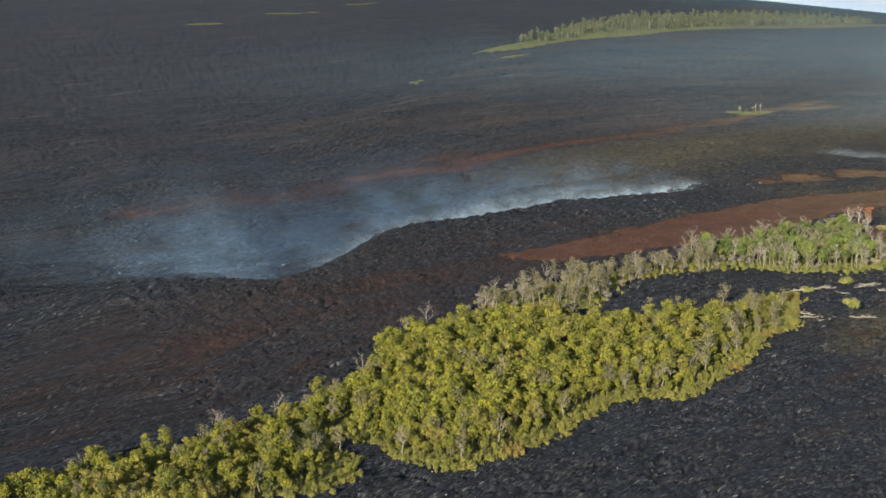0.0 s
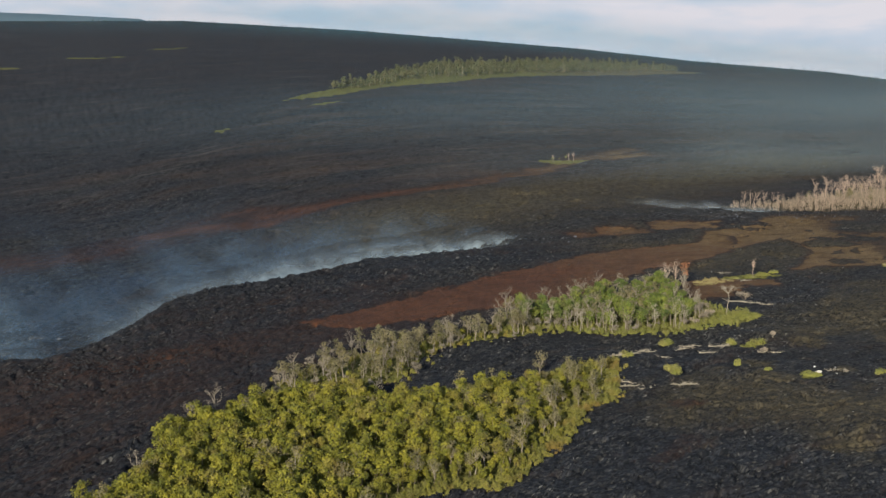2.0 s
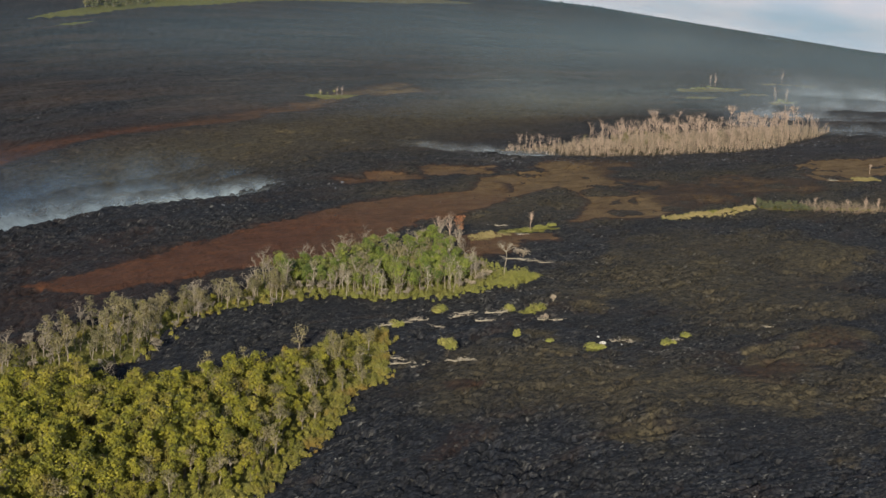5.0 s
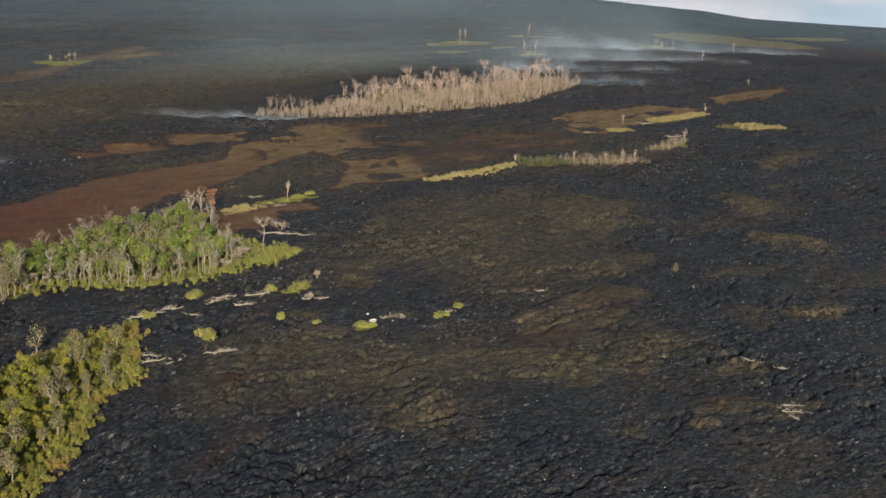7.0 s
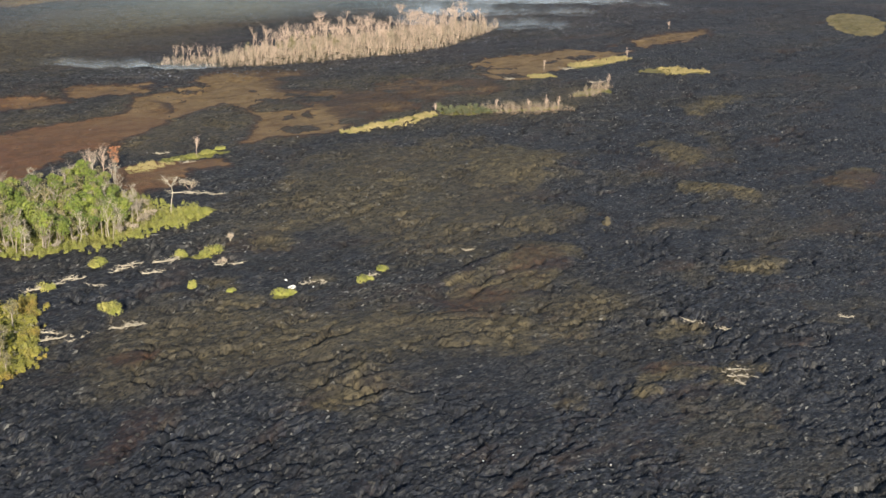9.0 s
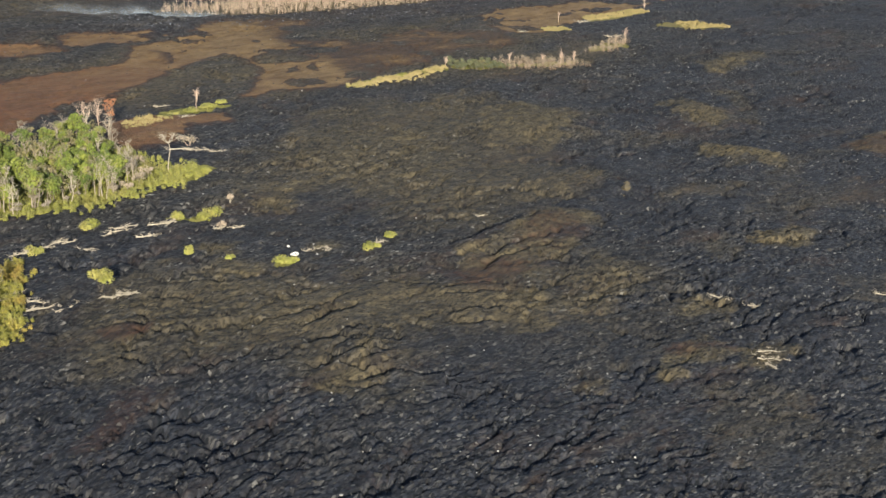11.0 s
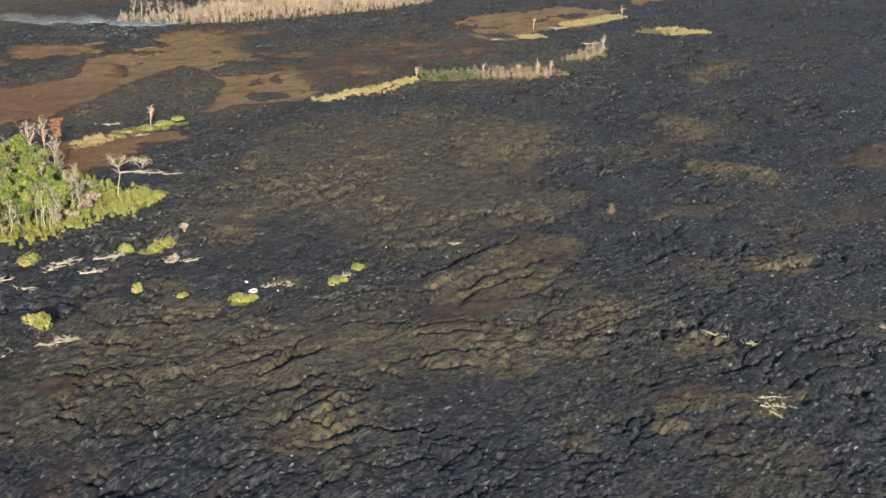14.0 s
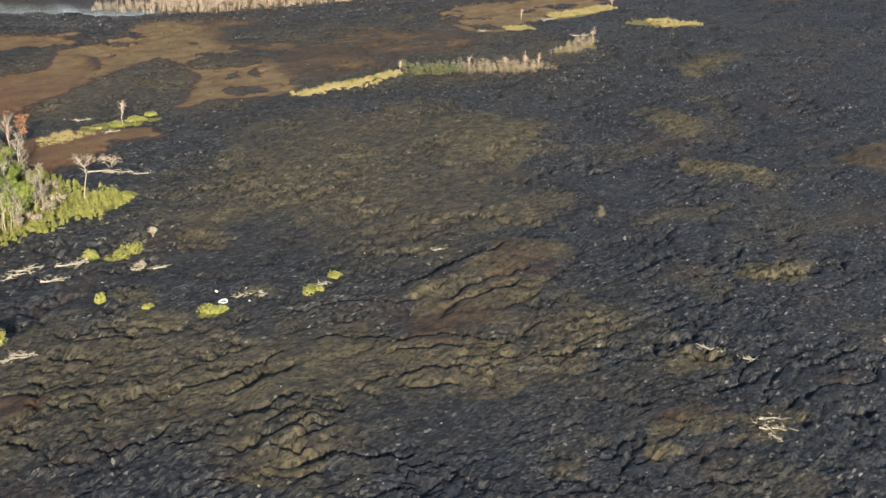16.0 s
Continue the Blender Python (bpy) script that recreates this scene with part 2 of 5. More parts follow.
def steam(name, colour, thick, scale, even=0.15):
    """Thin drifting gas, or a tint for distance haze: mostly clear, thicker in streaks and towards the middle of each
    sheet.
    """
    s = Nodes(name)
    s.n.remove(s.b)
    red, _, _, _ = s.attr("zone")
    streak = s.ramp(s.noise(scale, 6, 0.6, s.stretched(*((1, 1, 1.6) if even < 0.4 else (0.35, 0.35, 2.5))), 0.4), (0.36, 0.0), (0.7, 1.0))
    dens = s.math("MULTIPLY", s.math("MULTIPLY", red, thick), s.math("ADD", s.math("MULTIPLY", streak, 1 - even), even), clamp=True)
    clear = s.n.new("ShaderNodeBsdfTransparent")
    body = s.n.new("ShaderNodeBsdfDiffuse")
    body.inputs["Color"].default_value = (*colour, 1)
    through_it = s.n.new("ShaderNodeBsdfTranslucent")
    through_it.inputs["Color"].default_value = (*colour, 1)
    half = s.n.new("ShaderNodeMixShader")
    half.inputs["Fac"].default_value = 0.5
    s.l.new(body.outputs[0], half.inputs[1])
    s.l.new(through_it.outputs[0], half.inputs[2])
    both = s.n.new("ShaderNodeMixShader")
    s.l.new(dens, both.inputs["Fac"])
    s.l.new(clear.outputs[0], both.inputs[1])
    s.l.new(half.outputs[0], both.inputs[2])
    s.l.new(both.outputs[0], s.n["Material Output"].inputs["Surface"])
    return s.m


GROUND = lava_ground()
LEAF = foliage("leaf_green", (0.050, 0.066, 0.010), (0.195, 0.192, 0.018), (0.370, 0.325, 0.030), (0.27, 0.19, 0.06))
LEAF_GROVE = foliage("leaf_fresh", (0.050, 0.080, 0.014), (0.140, 0.180, 0.028), (0.270, 0.285, 0.050))
LEAF_GREY = foliage("leaf_grey", (0.10, 0.095, 0.04), (0.185, 0.165, 0.075), (0.28, 0.235, 0.12))
LEAF_ASH = foliage("leaf_ashen", (0.16, 0.14, 0.10), (0.25, 0.215, 0.165), (0.36, 0.31, 0.24), (0.20, 0.17, 0.10))
LEAF_PALE = foliage("leaf_yellow", (0.15, 0.165, 0.03), (0.24, 0.245, 0.05), (0.34, 0.31, 0.085))
LEAF_EDGE = foliage("leaf_edge", (0.17, 0.17, 0.03), (0.27, 0.25, 0.045), (0.36, 0.29, 0.07), (0.34, 0.19, 0.05))
DRY_GRASS = foliage("dry_grass", (0.19, 0.165, 0.065), (0.28, 0.235, 0.095), (0.38, 0.31, 0.14), (0.18, 0.18, 0.055))
LEAF_FAR = foliage("leaf_far", (0.05, 0.064, 0.032), (0.10, 0.11, 0.052), (0.19, 0.185, 0.085))
LEAF_DARK = foliage("leaf_dark", (0.012, 0.022, 0.016), (0.022, 0.036, 0.024), (0.035, 0.05, 0.03), (0.03, 0.035, 0.025))
LEAF_RED = foliage("leaf_rust", (0.20, 0.08, 0.035), (0.32, 0.135, 0.06), (0.44, 0.21, 0.10), (0.30, 0.13, 0.06))
DRY_DUN = foliage("dun_brush", (0.17, 0.135, 0.095), (0.26, 0.21, 0.15), (0.38, 0.31, 0.22), (0.17, 0.165, 0.08))
DRY = foliage("dry_brush", (0.24, 0.195, 0.14), (0.36, 0.295, 0.215), (0.48, 0.40, 0.30), (0.22, 0.20, 0.12))
BARK = bark("bark_brown", (0.10, 0.085, 0.06), (0.24, 0.20, 0.15))
BARK_GREY = bark("bark_grey", (0.20, 0.17, 0.13), (0.43, 0.37, 0.29))
BARK_TAN = bark("bark_tan", (0.38, 0.285, 0.215), (0.60, 0.465, 0.36))
BARK_DUN = bark("bark_dun", (0.24, 0.17, 0.115), (0.40, 0.29, 0.20))
BARK_WHITE = bark("bark_bleached", (0.28, 0.245, 0.18), (0.54, 0.48, 0.37))
STONE = rock("lava_stone", (0.007, 0.008, 0.012), (0.045, 0.044, 0.045))
STONE_PALE = rock("olive_stone", (0.030, 0.026, 0.018), (0.100, 0.084, 0.052))

# ---------------------------------------------------------------- the lie of the land
def smooth(a, b, v):
    t = np.clip((v - a) / (b - a), 0, 1)
    return t * t * (3 - 2 * t)


def rnd(ix, iy, seed):
    n = (ix.astype(np.int64) * 374761393 + iy.astype(np.int64) * 668265263 + seed * 1442695041) & 0xFFFFFFFF
    n = ((n ^ (n >> 13)) * 1274126177) & 0xFFFFFFFF
    return ((n ^ (n >> 16)) & 0xFFFFFF) / float(0xFFFFFF)


def value(x, y, seed):
    ix, iy = np.floor(x), np.floor(y)
    u, v = x - ix, y - iy
    u, v = u * u * u * (u * (6 * u - 15) + 10), v * v * v * (v * (6 * v - 15) + 10)
    a, b = rnd(ix, iy, seed), rnd(ix + 1, iy, seed)
    c, d = rnd(ix, iy + 1, seed), rnd(ix + 1, iy + 1, seed)
    return (a + (b - a) * u) * (1 - v) + (c + (d - c) * u) * v


def fbm(x, y, size, octaves=4, seed=0, rough=0.5):
    total, amp, norm = 0.0, 1.0, 0.0
    for k in range(octaves):
        a = 0.6 + k
        xr, yr = (x * math.cos(a) - y * math.sin(a)) / size, (x * math.sin(a) + y * math.cos(a)) / size
        total, norm = total + amp * value(xr + 17.3 * k, yr - 9.1 * k, seed + k), norm + amp
        amp, size = amp * rough, size / 2.03
    return total / norm


def along(x, y, line):
    """Distance to a line of points, the share of the way along it, and the side (left positive)."""
    line = np.array(line, float)
    best, share, side = np.full(np.shape(x), 1e9), np.zeros(np.shape(x)), np.ones(np.shape(x))
    for k, (p, q) in enumerate(zip(line[:-1], line[1:])):
        d = q - p
        u = np.clip(((x - p[0]) * d[0] + (y - p[1]) * d[1]) / (d @ d), 0, 1)
        far = np.hypot(x - p[0] - u * d[0], y - p[1] - u * d[1])
        cross = d[0] * (y - p[1]) - d[1] * (x - p[0])
        nearer = far < best
        best, share = np.where(nearer, far, best), np.where(nearer, (k + u) / (len(line) - 1), share)
        side = np.where(nearer, np.where(cross > 0, 1.0, -1.0), side)
    return best, share, side


def inside(x, y, ring):
    x, y = np.asarray(x, float), np.asarray(y, float)
    hit = np.zeros(x.shape, bool)
    for (ax, ay), (bx, by) in zip(ring, ring[1:] + ring[:1]):
        cross = (ay > y) != (by > y)
        with np.errstate(divide="ignore", invalid="ignore"):
            hit ^= cross & (x < (bx - ax) * (y - ay) / ((by - ay) or 1e-9) + ax)
    return hit


# skyline: azimuth from +y towards +x, and height in degrees
SKY_AZ = (-180, -40, -13, -3.5, 4, 14, 19.3, 25, 32, 36.5, 41, 43, 49, 60, 180)
SKY_EL = (1.0, 1.0, 1.02, 1.15, 0.80, 0.06, -0.48, -0.9, -1.72, -2.25, -2.6, -2.9, -3.15, -3.3, -3.3)
CREST = [(-240, 380), (-138, 384), (-72, 381), (-50, 383), (-36, 400), (-27, 420), (-17, 447), (-5, 462), (25, 485), (49, 508), (100, 526), (123, 546), (180, 575), (226, 590)]


def lie(x, y):
    """Height of the ground without its small relief."""
    x, y = np.asarray(x, float), np.asarray(y, float)
    dx, dy = x - 20, y - 70
    far, az = np.hypot(dx, dy), np.degrees(np.arctan2(dx, dy))
    top = np.interp(az, (-180, 0, 20, 35, 50, 180), (3000, 3000, 2600, 2000, 1500, 1500))
    edge = 87.5 + np.tan(np.radians(np.interp(az, SKY_AZ, SKY_EL))) * top
    k = np.minimum(1, 850 / np.maximum(far, 1))
    z0 = -19.26 + 0.01898 * (20 + dx * k) + 0.04405 * (70 + dy * k)
    u = np.clip((far - 850) / (top - 850), 0, 1)
    z = z0 + (edge - z0) * u
    over = np.maximum(far - top, 0)
    return z - over * over / (over + 200) * 0.05


BROW = [(-140, 690), (-100, 760), (-77, 796), (-40, 930), (0, 1090), (35, 1229), (120, 1420)]      # the nearer slope's edge against the dark far flank


def brow(x, y):
    d, s, side = along(x, y, BROW)
    return -side * smooth(0, 60, d) * smooth(500, 150, d) * 4.0 * smooth(0, 0.15, s)


def levee(x, y):
    d, s, side = along(x, y, CREST)
    high = np.interp(s, (0, 0.5, 0.7, 0.85, 1), (5.5, 5.5, 4.0, 1.2, 0))
    near = np.exp(-((d / 26) ** 2)) * 0.6 + np.exp(-((d / 60) ** 2)) * 0.4
    far = np.exp(-((d / 10) ** 2)) * 1.45 - 0.45 * np.exp(-((d / 90) ** 2))
    return high * np.where(side > 0, far, near)


FOREST = [(-46, 226), (-40, 236), (-32, 237), (-25, 239), (-18, 246), (-18, 254), (-26, 262), (-22, 269), (-14, 263), (-8, 256), (2, 250), (14, 257), (26, 269),
          (38, 285), (50, 289), (58, 287), (70, 304), (83, 322), (84, 331), (98, 343), (100, 352), (106, 372), (92, 366), (74, 355), (58, 350), (41, 347),
          (19, 350), (0, 343), (-15, 319), (-23, 295), (-39, 277), (-52, 262), (-69, 252), (-85, 243), (-94, 230)]
BELT = [(10, 352), (19, 360), (43, 366), (58, 391), (80, 402), (94, 406), (90, 414), (66, 410), (52, 402), (36, 392), (24, 380), (12, 366)]
GROVE_WOOD = [(82, 412), (102, 411), (117, 405), (138, 408), (146, 414), (148, 430), (150, 446), (143, 455), (124, 445), (100, 435), (84, 424)]
GROVE = [(82, 411), (102, 409), (117, 402), (142, 407), (164, 416), (158, 424), (152, 446), (144, 456), (124, 446), (100, 436), (84, 424)]
FAR_GROVE = [(226, 611), (248, 600), (274, 596), (310, 599), (343, 604), (372, 609), (432, 648), (428, 664), (389, 658), (350, 650), (317, 646), (269, 622)]
HILL_FOREST = [(24, 1236), (93, 1300), (157, 1368), (231, 1452), (322, 1582), (415, 1668), (524, 1779), (705, 1989), (600, 2010), (493, 1990), (387, 1905), (240, 1760), (163, 1600), (99, 1400)]
STRIP = [(243, 479), (256, 484), (270, 487), (286, 489)]
RED_LINES = [  # rust-coloured flows: their lines, half widths and weight
    ([(178, 572), (210, 569), (234, 572)], 4.5, 0.5),
    ([(143, 553), (165, 556)], 7, 0.5),
    ([(189, 327), (198, 328), (207, 330)], 5, 0.37),
    ([(188, 326), (205, 334), (225, 346)], 8, 0.24),
    ([(115, 329), (121, 329)], 3.5, 0.33),
    ([(346, 357), (366, 362)], 6, 0.34),
    ([(203, 279), (208, 280)], 4, 0.30),
    ([(-70, 325), (-50, 352), (-31, 367), (-4, 392), (40, 430), (70, 452)], 16, 0.31),
    ([(-120, 300), (-95, 330), (-70, 352)], 14, 0.22),
    ([(-40, 590), (4, 612), (33, 644), (64, 664), (113, 692), (152, 730), (240, 826)], 11, 0.44),
    ([(-130, 520), (-60, 560), (10, 640)], 16, 0.36),
    ([(-90, 300), (-40, 350), (0, 400), (60, 450)], 42, 0.18),
    ([(205, 780), (240, 800)], 12, 0.46),
    ([(98, 300), (106, 312)], 5, 0.22),
]
RUST_FIELDS = [  # smooth ash-covered flows, and the dark clinker islands inside them
    [(188, 532), (199, 550), (213, 557), (228, 569), (240, 587), (250, 590), (267, 588), (283, 578), (276, 568), (262, 560), (255, 549), (266, 541), (288, 545), (306, 552), (321, 546), (336, 540), (346, 533), (335, 516), (324, 514),
     (312, 516), (301, 509), (287, 502), (275, 498), (264, 495), (250, 487), (240, 505), (236, 525), (226, 537), (214, 529)],
    [(250, 487), (240, 480), (229, 481), (223, 485), (216, 484), (207, 482), (215, 491), (225, 505), (230, 525), (246, 540), (270, 535), (290, 515), (275, 498)],
    [(246, 545), (230, 525), (226, 537), (214, 529), (204, 523), (185, 509), (169, 497), (151, 490), (138, 477), (125, 463), (113, 451), (95, 446), (70, 436), (40, 420), (20, 425), (60, 458), (114, 499), (140, 518), (188, 532), (213, 557), (240, 570)],
    [(158, 467), (168, 469), (182, 468), (192, 467), (190, 459), (180, 456), (177, 458), (170, 448), (163, 444), (157, 444), (154, 449)],
    [(374, 581), (397, 572), (419, 579), (451, 584), (483, 594), (538, 605), (514, 579), (469, 574), (433, 558), (396, 550), (373, 538), (355, 526), (346, 533), (345, 552)],
    [(177, 570), (186, 572), (208, 574), (219, 578), (211, 565), (192, 559), (177, 560)],
    [(152, 562), (169, 565), (162, 551), (149, 552)],
]
RUST_HOLES = [
    [(234, 510), (240, 513), (237, 504), (231, 501)], [(243, 509), (250, 513), (244, 503), (239, 501)], [(210, 546), (214, 547), (211, 541), (208, 541)], [(229, 528), (244, 531), (252, 520), (248, 514), (234, 516), (228, 520)],
    [(265, 505), (269, 505), (265, 500), (262, 500)], [(263, 545), (291, 573), (313, 569), (307, 554), (285, 548)], [(151, 490), (160, 497), (161, 493), (153, 487)],
]
WORN = [  # weathered olive crust: outline and weight
    ([(194, 342), (204, 346), (214, 349), (223, 352), (232, 352), (237, 348), (234, 344), (226, 345), (218, 344), (209, 342), (200, 341), (193, 340)], 1.0),
    ([(193, 334), (198, 336), (210, 337), (221, 336), (221, 333), (210, 327), (200, 323), (192, 322), (188, 327)], 1.0),
    ([(171, 325), (184, 326), (189, 323), (196, 316), (194, 311), (186, 301), (181, 302), (178, 308), (170, 312), (176, 318)], 0.9),
    ([(163, 332), (169, 332), (171, 328), (167, 323), (161, 324)], 0.9),
    ([(147, 325), (154, 328), (160, 325), (156, 318), (149, 315), (145, 317)], 0.85),
    ([(148, 311), (154, 315), (154, 309), (148, 300), (140, 299), (137, 299), (145, 305)], 1.0),
    ([(144, 357), (151, 352), (146, 344), (142, 351)], 0.8), ([(142, 368), (148, 366), (146, 362), (142, 363)], 0.9), ([(166, 359), (173, 357), (168, 352), (163, 351)], 0.9),
    ([(269, 444), (286, 443), (290, 422), (283, 413), (259, 394), (252, 393), (255, 401), (247, 405), (254, 418), (256, 428)], 0.95),
    ([(243, 402), (242, 375), (262, 374), (251, 371), (229, 364), (224, 367), (238, 385)], 0.75),
    ([(328, 428), (339, 427), (336, 408), (332, 400), (322, 398), (321, 408)], 1.0), ([(306, 383), (310, 378), (313, 369), (318, 361), (311, 357), (309, 368), (299, 373)], 1.0),
    ([(344, 362), (358, 368), (372, 367), (351, 351), (344, 355)], 0.9), ([(168, 384), (176, 397), (181, 398), (189, 394), (182, 390), (176, 389), (170, 383)], 1.0),
    ([(380, 461), (397, 467), (424, 473), (417, 464), (376, 449)], 0.9), ([(206, 283), (210, 284), (208, 278), (204, 275), (201, 277)], 0.9), ([(193, 276), (198, 277), (196, 273), (192, 274)], 0.9),
    ([(215, 274), (218, 271), (213, 270), (211, 271)], 1.0), ([(179, 282), (183, 280), (179, 277), (176, 278)], 1.0), ([(206, 405), (213, 404), (209, 399), (204, 401)], 1.0),
    ([(221, 427), (235, 429), (249, 434), (244, 429), (228, 423)], 0.85), ([(251, 455), (269, 459), (266, 453), (251, 448)], 0.9), ([(266, 320), (275, 319), (264, 311), (260, 315)], 0.85),
    ([(218, 388), (237, 400), (237, 395), (220, 385)], 0.85), ([(224, 302), (227, 298), (220, 292), (218, 295)], 0.8), ([(114, 332), (121, 331), (122, 326), (115, 326)], 1.0), ([(120, 344), (126, 345), (123, 338)], 1.0),
    ([(119, 356), (130, 353), (145, 359), (152, 352), (166, 344), (174, 329), (184, 326), (197, 317), (223, 332), (230, 310), (204, 298), (186, 299), (170, 303), (159, 309), (142, 293), (133, 308), (127, 315), (117, 312), (106, 313), (96, 330)], 0.68),
    ([(165, 396), (187, 428), (233, 462), (273, 458), (297, 425), (281, 405), (256, 386), (259, 373), (221, 357), (207, 357), (196, 366), (195, 382)], 0.66),
]
RISES = [  # x, y, half length, half width, turn, height
    (214, 347, 22, 5, 15, 1.6), (204, 330, 15, 6, 10, 1.3), (184, 314, 12, 9, 20, 1.1), (166, 328, 7, 5, 0, 0.8), (149, 308, 6, 10, -20, 2.0), (152, 321, 8, 6, 0, 0.8), (268, 418, 19, 15, 30, 2.8), (330, 413, 11, 10, -40, 1.6),
    (310, 370, 12, 6, -50, 1.3), (356, 360, 14, 7, 20, 1.8), (256, 360, 3, 3, 0, 1.4), (206, 280, 5, 5, 0, 1.0), (195, 275, 4, 3, 0, 0.8), (400, 463, 24, 8, 20, 1.2), (268, 316, 8, 5, 10, 1.0), (118, 329, 6, 5, 0, 0.7),
]
CRACKS = [  # open cracks and broken lips of crust
    [(191, 345), (205, 348), (216, 351), (224, 354), (230, 352)], [(167, 346), (178, 344), (188, 340), (196, 340)], [(165, 333), (171, 333), (179, 326), (188, 324), (193, 319), (198, 316)], [(120, 316), (129, 314), (133, 318)],
    [(141, 315), (147, 314), (155, 316)], [(169, 311), (175, 309), (179, 308)], [(199, 309), (206, 308), (212, 306)], [(125, 348), (128, 346), (130, 343)], [(136, 326), (149, 328), (160, 332)], [(109, 324), (113, 320)], [(196, 336), (206, 340), (216, 341), (224, 344)], [(190, 331), (199, 335), (209, 335), (217, 338)], [(176, 322), (183, 320), (190, 317)], [(172, 315), (180, 313), (187, 310)],
    [(144, 322), (152, 323), (159, 326)], [(139, 307), (146, 306), (153, 308)], [(112, 337), (119, 336), (127, 333)], [(128, 352), (137, 350), (146, 351)], [(148, 300), (153, 295), (158, 294)],
]
GREEN_SPOTS = [  # low grass and moss: x, y, half length, half width, turn
    (431, 518, 17, 6, -30), (366, 528, 6, 4, 0), (408, 546, 17, 4, 15), (428, 551, 8, 4, 15), (326, 483, 14, 3, -5), (366, 496, 14, 4, 20), (186, 770, 18, 6, 10), (186, 473, 13, 3, 10),
    (160, 417, 10, 6, 10), (452, 812, 30, 10, 10), (470, 784, 14, 5, 0), (468, 752, 10, 5, 0), (424, 777, 12, 4, 0), (553, 872, 32, 7, 10), (592, 785, 22, 8, -10), (640, 588, 50, 17, 42),
    (770, 900, 75, 80, -20), (930, 985, 80, 22, 10), (64, 1165, 26, 5, 50), (300, 488, 12, 5, -10), (150, 387, 6, 2, 0), (156, 351, 4, 2, 0),
    (-213, 1815, 46, 10, 25), (-130, 2008, 40, 12, 40), (-300, 1625, 26, 7, 20), (-22, 1003, 14, 3, 60),
]


def spot(x, y, cx, cy, a, b, turn):
    c, s = math.cos(radians(turn)), math.sin(radians(turn))
    u, v = ((x - cx) * c + (y - cy) * s) / a, (-(x - cx) * s + (y - cy) * c) / b
    return np.exp(-(u * u + v * v))


def flow(x, y):
    """Coordinates along and across the old lava streams, which swing from north-east to east."""
    t = np.clip(x / 150, 0, 1)
    bend = np.where(x < 0, x, 150 * (t - 0.43 * t * t)) + 0.14 * np.maximum(x - 150, 0)
    return x * 1.15, (y - bend) * 0.86


def relief(x, y):
    """Flow folds, clinker and rises on top of the lie of the land."""
    wx, wy = x + 10 * fbm(x, y, 30, 3, 11), y + 10 * fbm(x, y, 30, 3, 23)
    z = 3.0 * (fbm(x, y, 70, 3, 5) - 0.5) * smooth(120, 260, y)
    u, v = flow(wx, wy)
    z = z + 1.3 * (fbm(u / 2.2, v, 13, 3, 41) - 0.5)
    saw = fbm(u / 3.0, v, 9, 4, 77, 0.55) * 9
    saw = saw - np.floor(saw)
    rough = 0.15 + 0.85 * smooth(0.40, 0.62, fbm(x, y, 30, 3, 79))
    z = z + 0.55 * rough * np.where(saw < 0.80, saw / 0.80, (1 - saw) / 0.20)
    kx, ky = wx + 2.2 * fbm(x, y, 3.1, 2, 101), wy + 2.2 * fbm(x, y, 3.4, 2, 103)
    crag = 1 - np.abs(2 * fbm(kx / 1.6, ky, 2.1, 3, 3, 0.66) - 1)
    heavy = smooth(0.36, 0.62, fbm(u / 2.0, v, 22, 4, 29))
    z = z + (0.24 + 0.40 * heavy) * (crag - 0.5) + 0.30 * (fbm(kx, ky, 1.3, 2, 61) - 0.5)
    for size, width, deep, seed in ((9, 0.022, 1.3, 83), (5, 0.026, 0.8, 183)):
        crack = fbm(u / 2.8, v, size, 4, seed, 0.58) - 0.5
        lone = smooth(0.43, 0.54, fbm(x, y, 2 * size, 2, seed + 4))
        z = z - deep * lone * np.exp(-((crack / width) ** 2))
    for cx, cy, a, b, turn, high in RISES:
        near = (np.abs(x - cx) < 4 * a) & (np.abs(y - cy) < 4 * a)
        if np.any(near):
            z = z + np.where(near, high * spot(x, y, cx, cy, a, b, turn), 0)
    jx, jy = x + 3.0 * (fbm(x, y, 3.5, 3, 191) - 0.5), y + 3.0 * (fbm(x, y, 3.5, 3, 193) - 0.5)
    for line in CRACKS:
        near = (x > line[0][0] - 8) & (x < line[-1][0] + 8) & (np.abs(y - line[0][1]) < 26)
        if np.any(near):
            d, share, side = along(jx[near], jy[near], line)
            ends = smooth(0, 0.12, share) * smooth(1, 0.88, share)
            z[near] = z[near] - ends * (1.5 * np.exp(-((d / 0.65) ** 2)) - 0.55 * np.exp(-((d / 3.5) ** 2)) * (side < 0))
    return z


def ground_z(x, y):
    x, y = np.atleast_1d(np.asarray(x, float)), np.atleast_1d(np.asarray(y, float))
    return lie(x, y) + levee(x, y) + brow(x, y) + relief(x, y) - 0.6


def wooded(x, y):
    return inside(x, y, FOREST) | inside(x, y, BELT) | inside(x, y, GROVE)


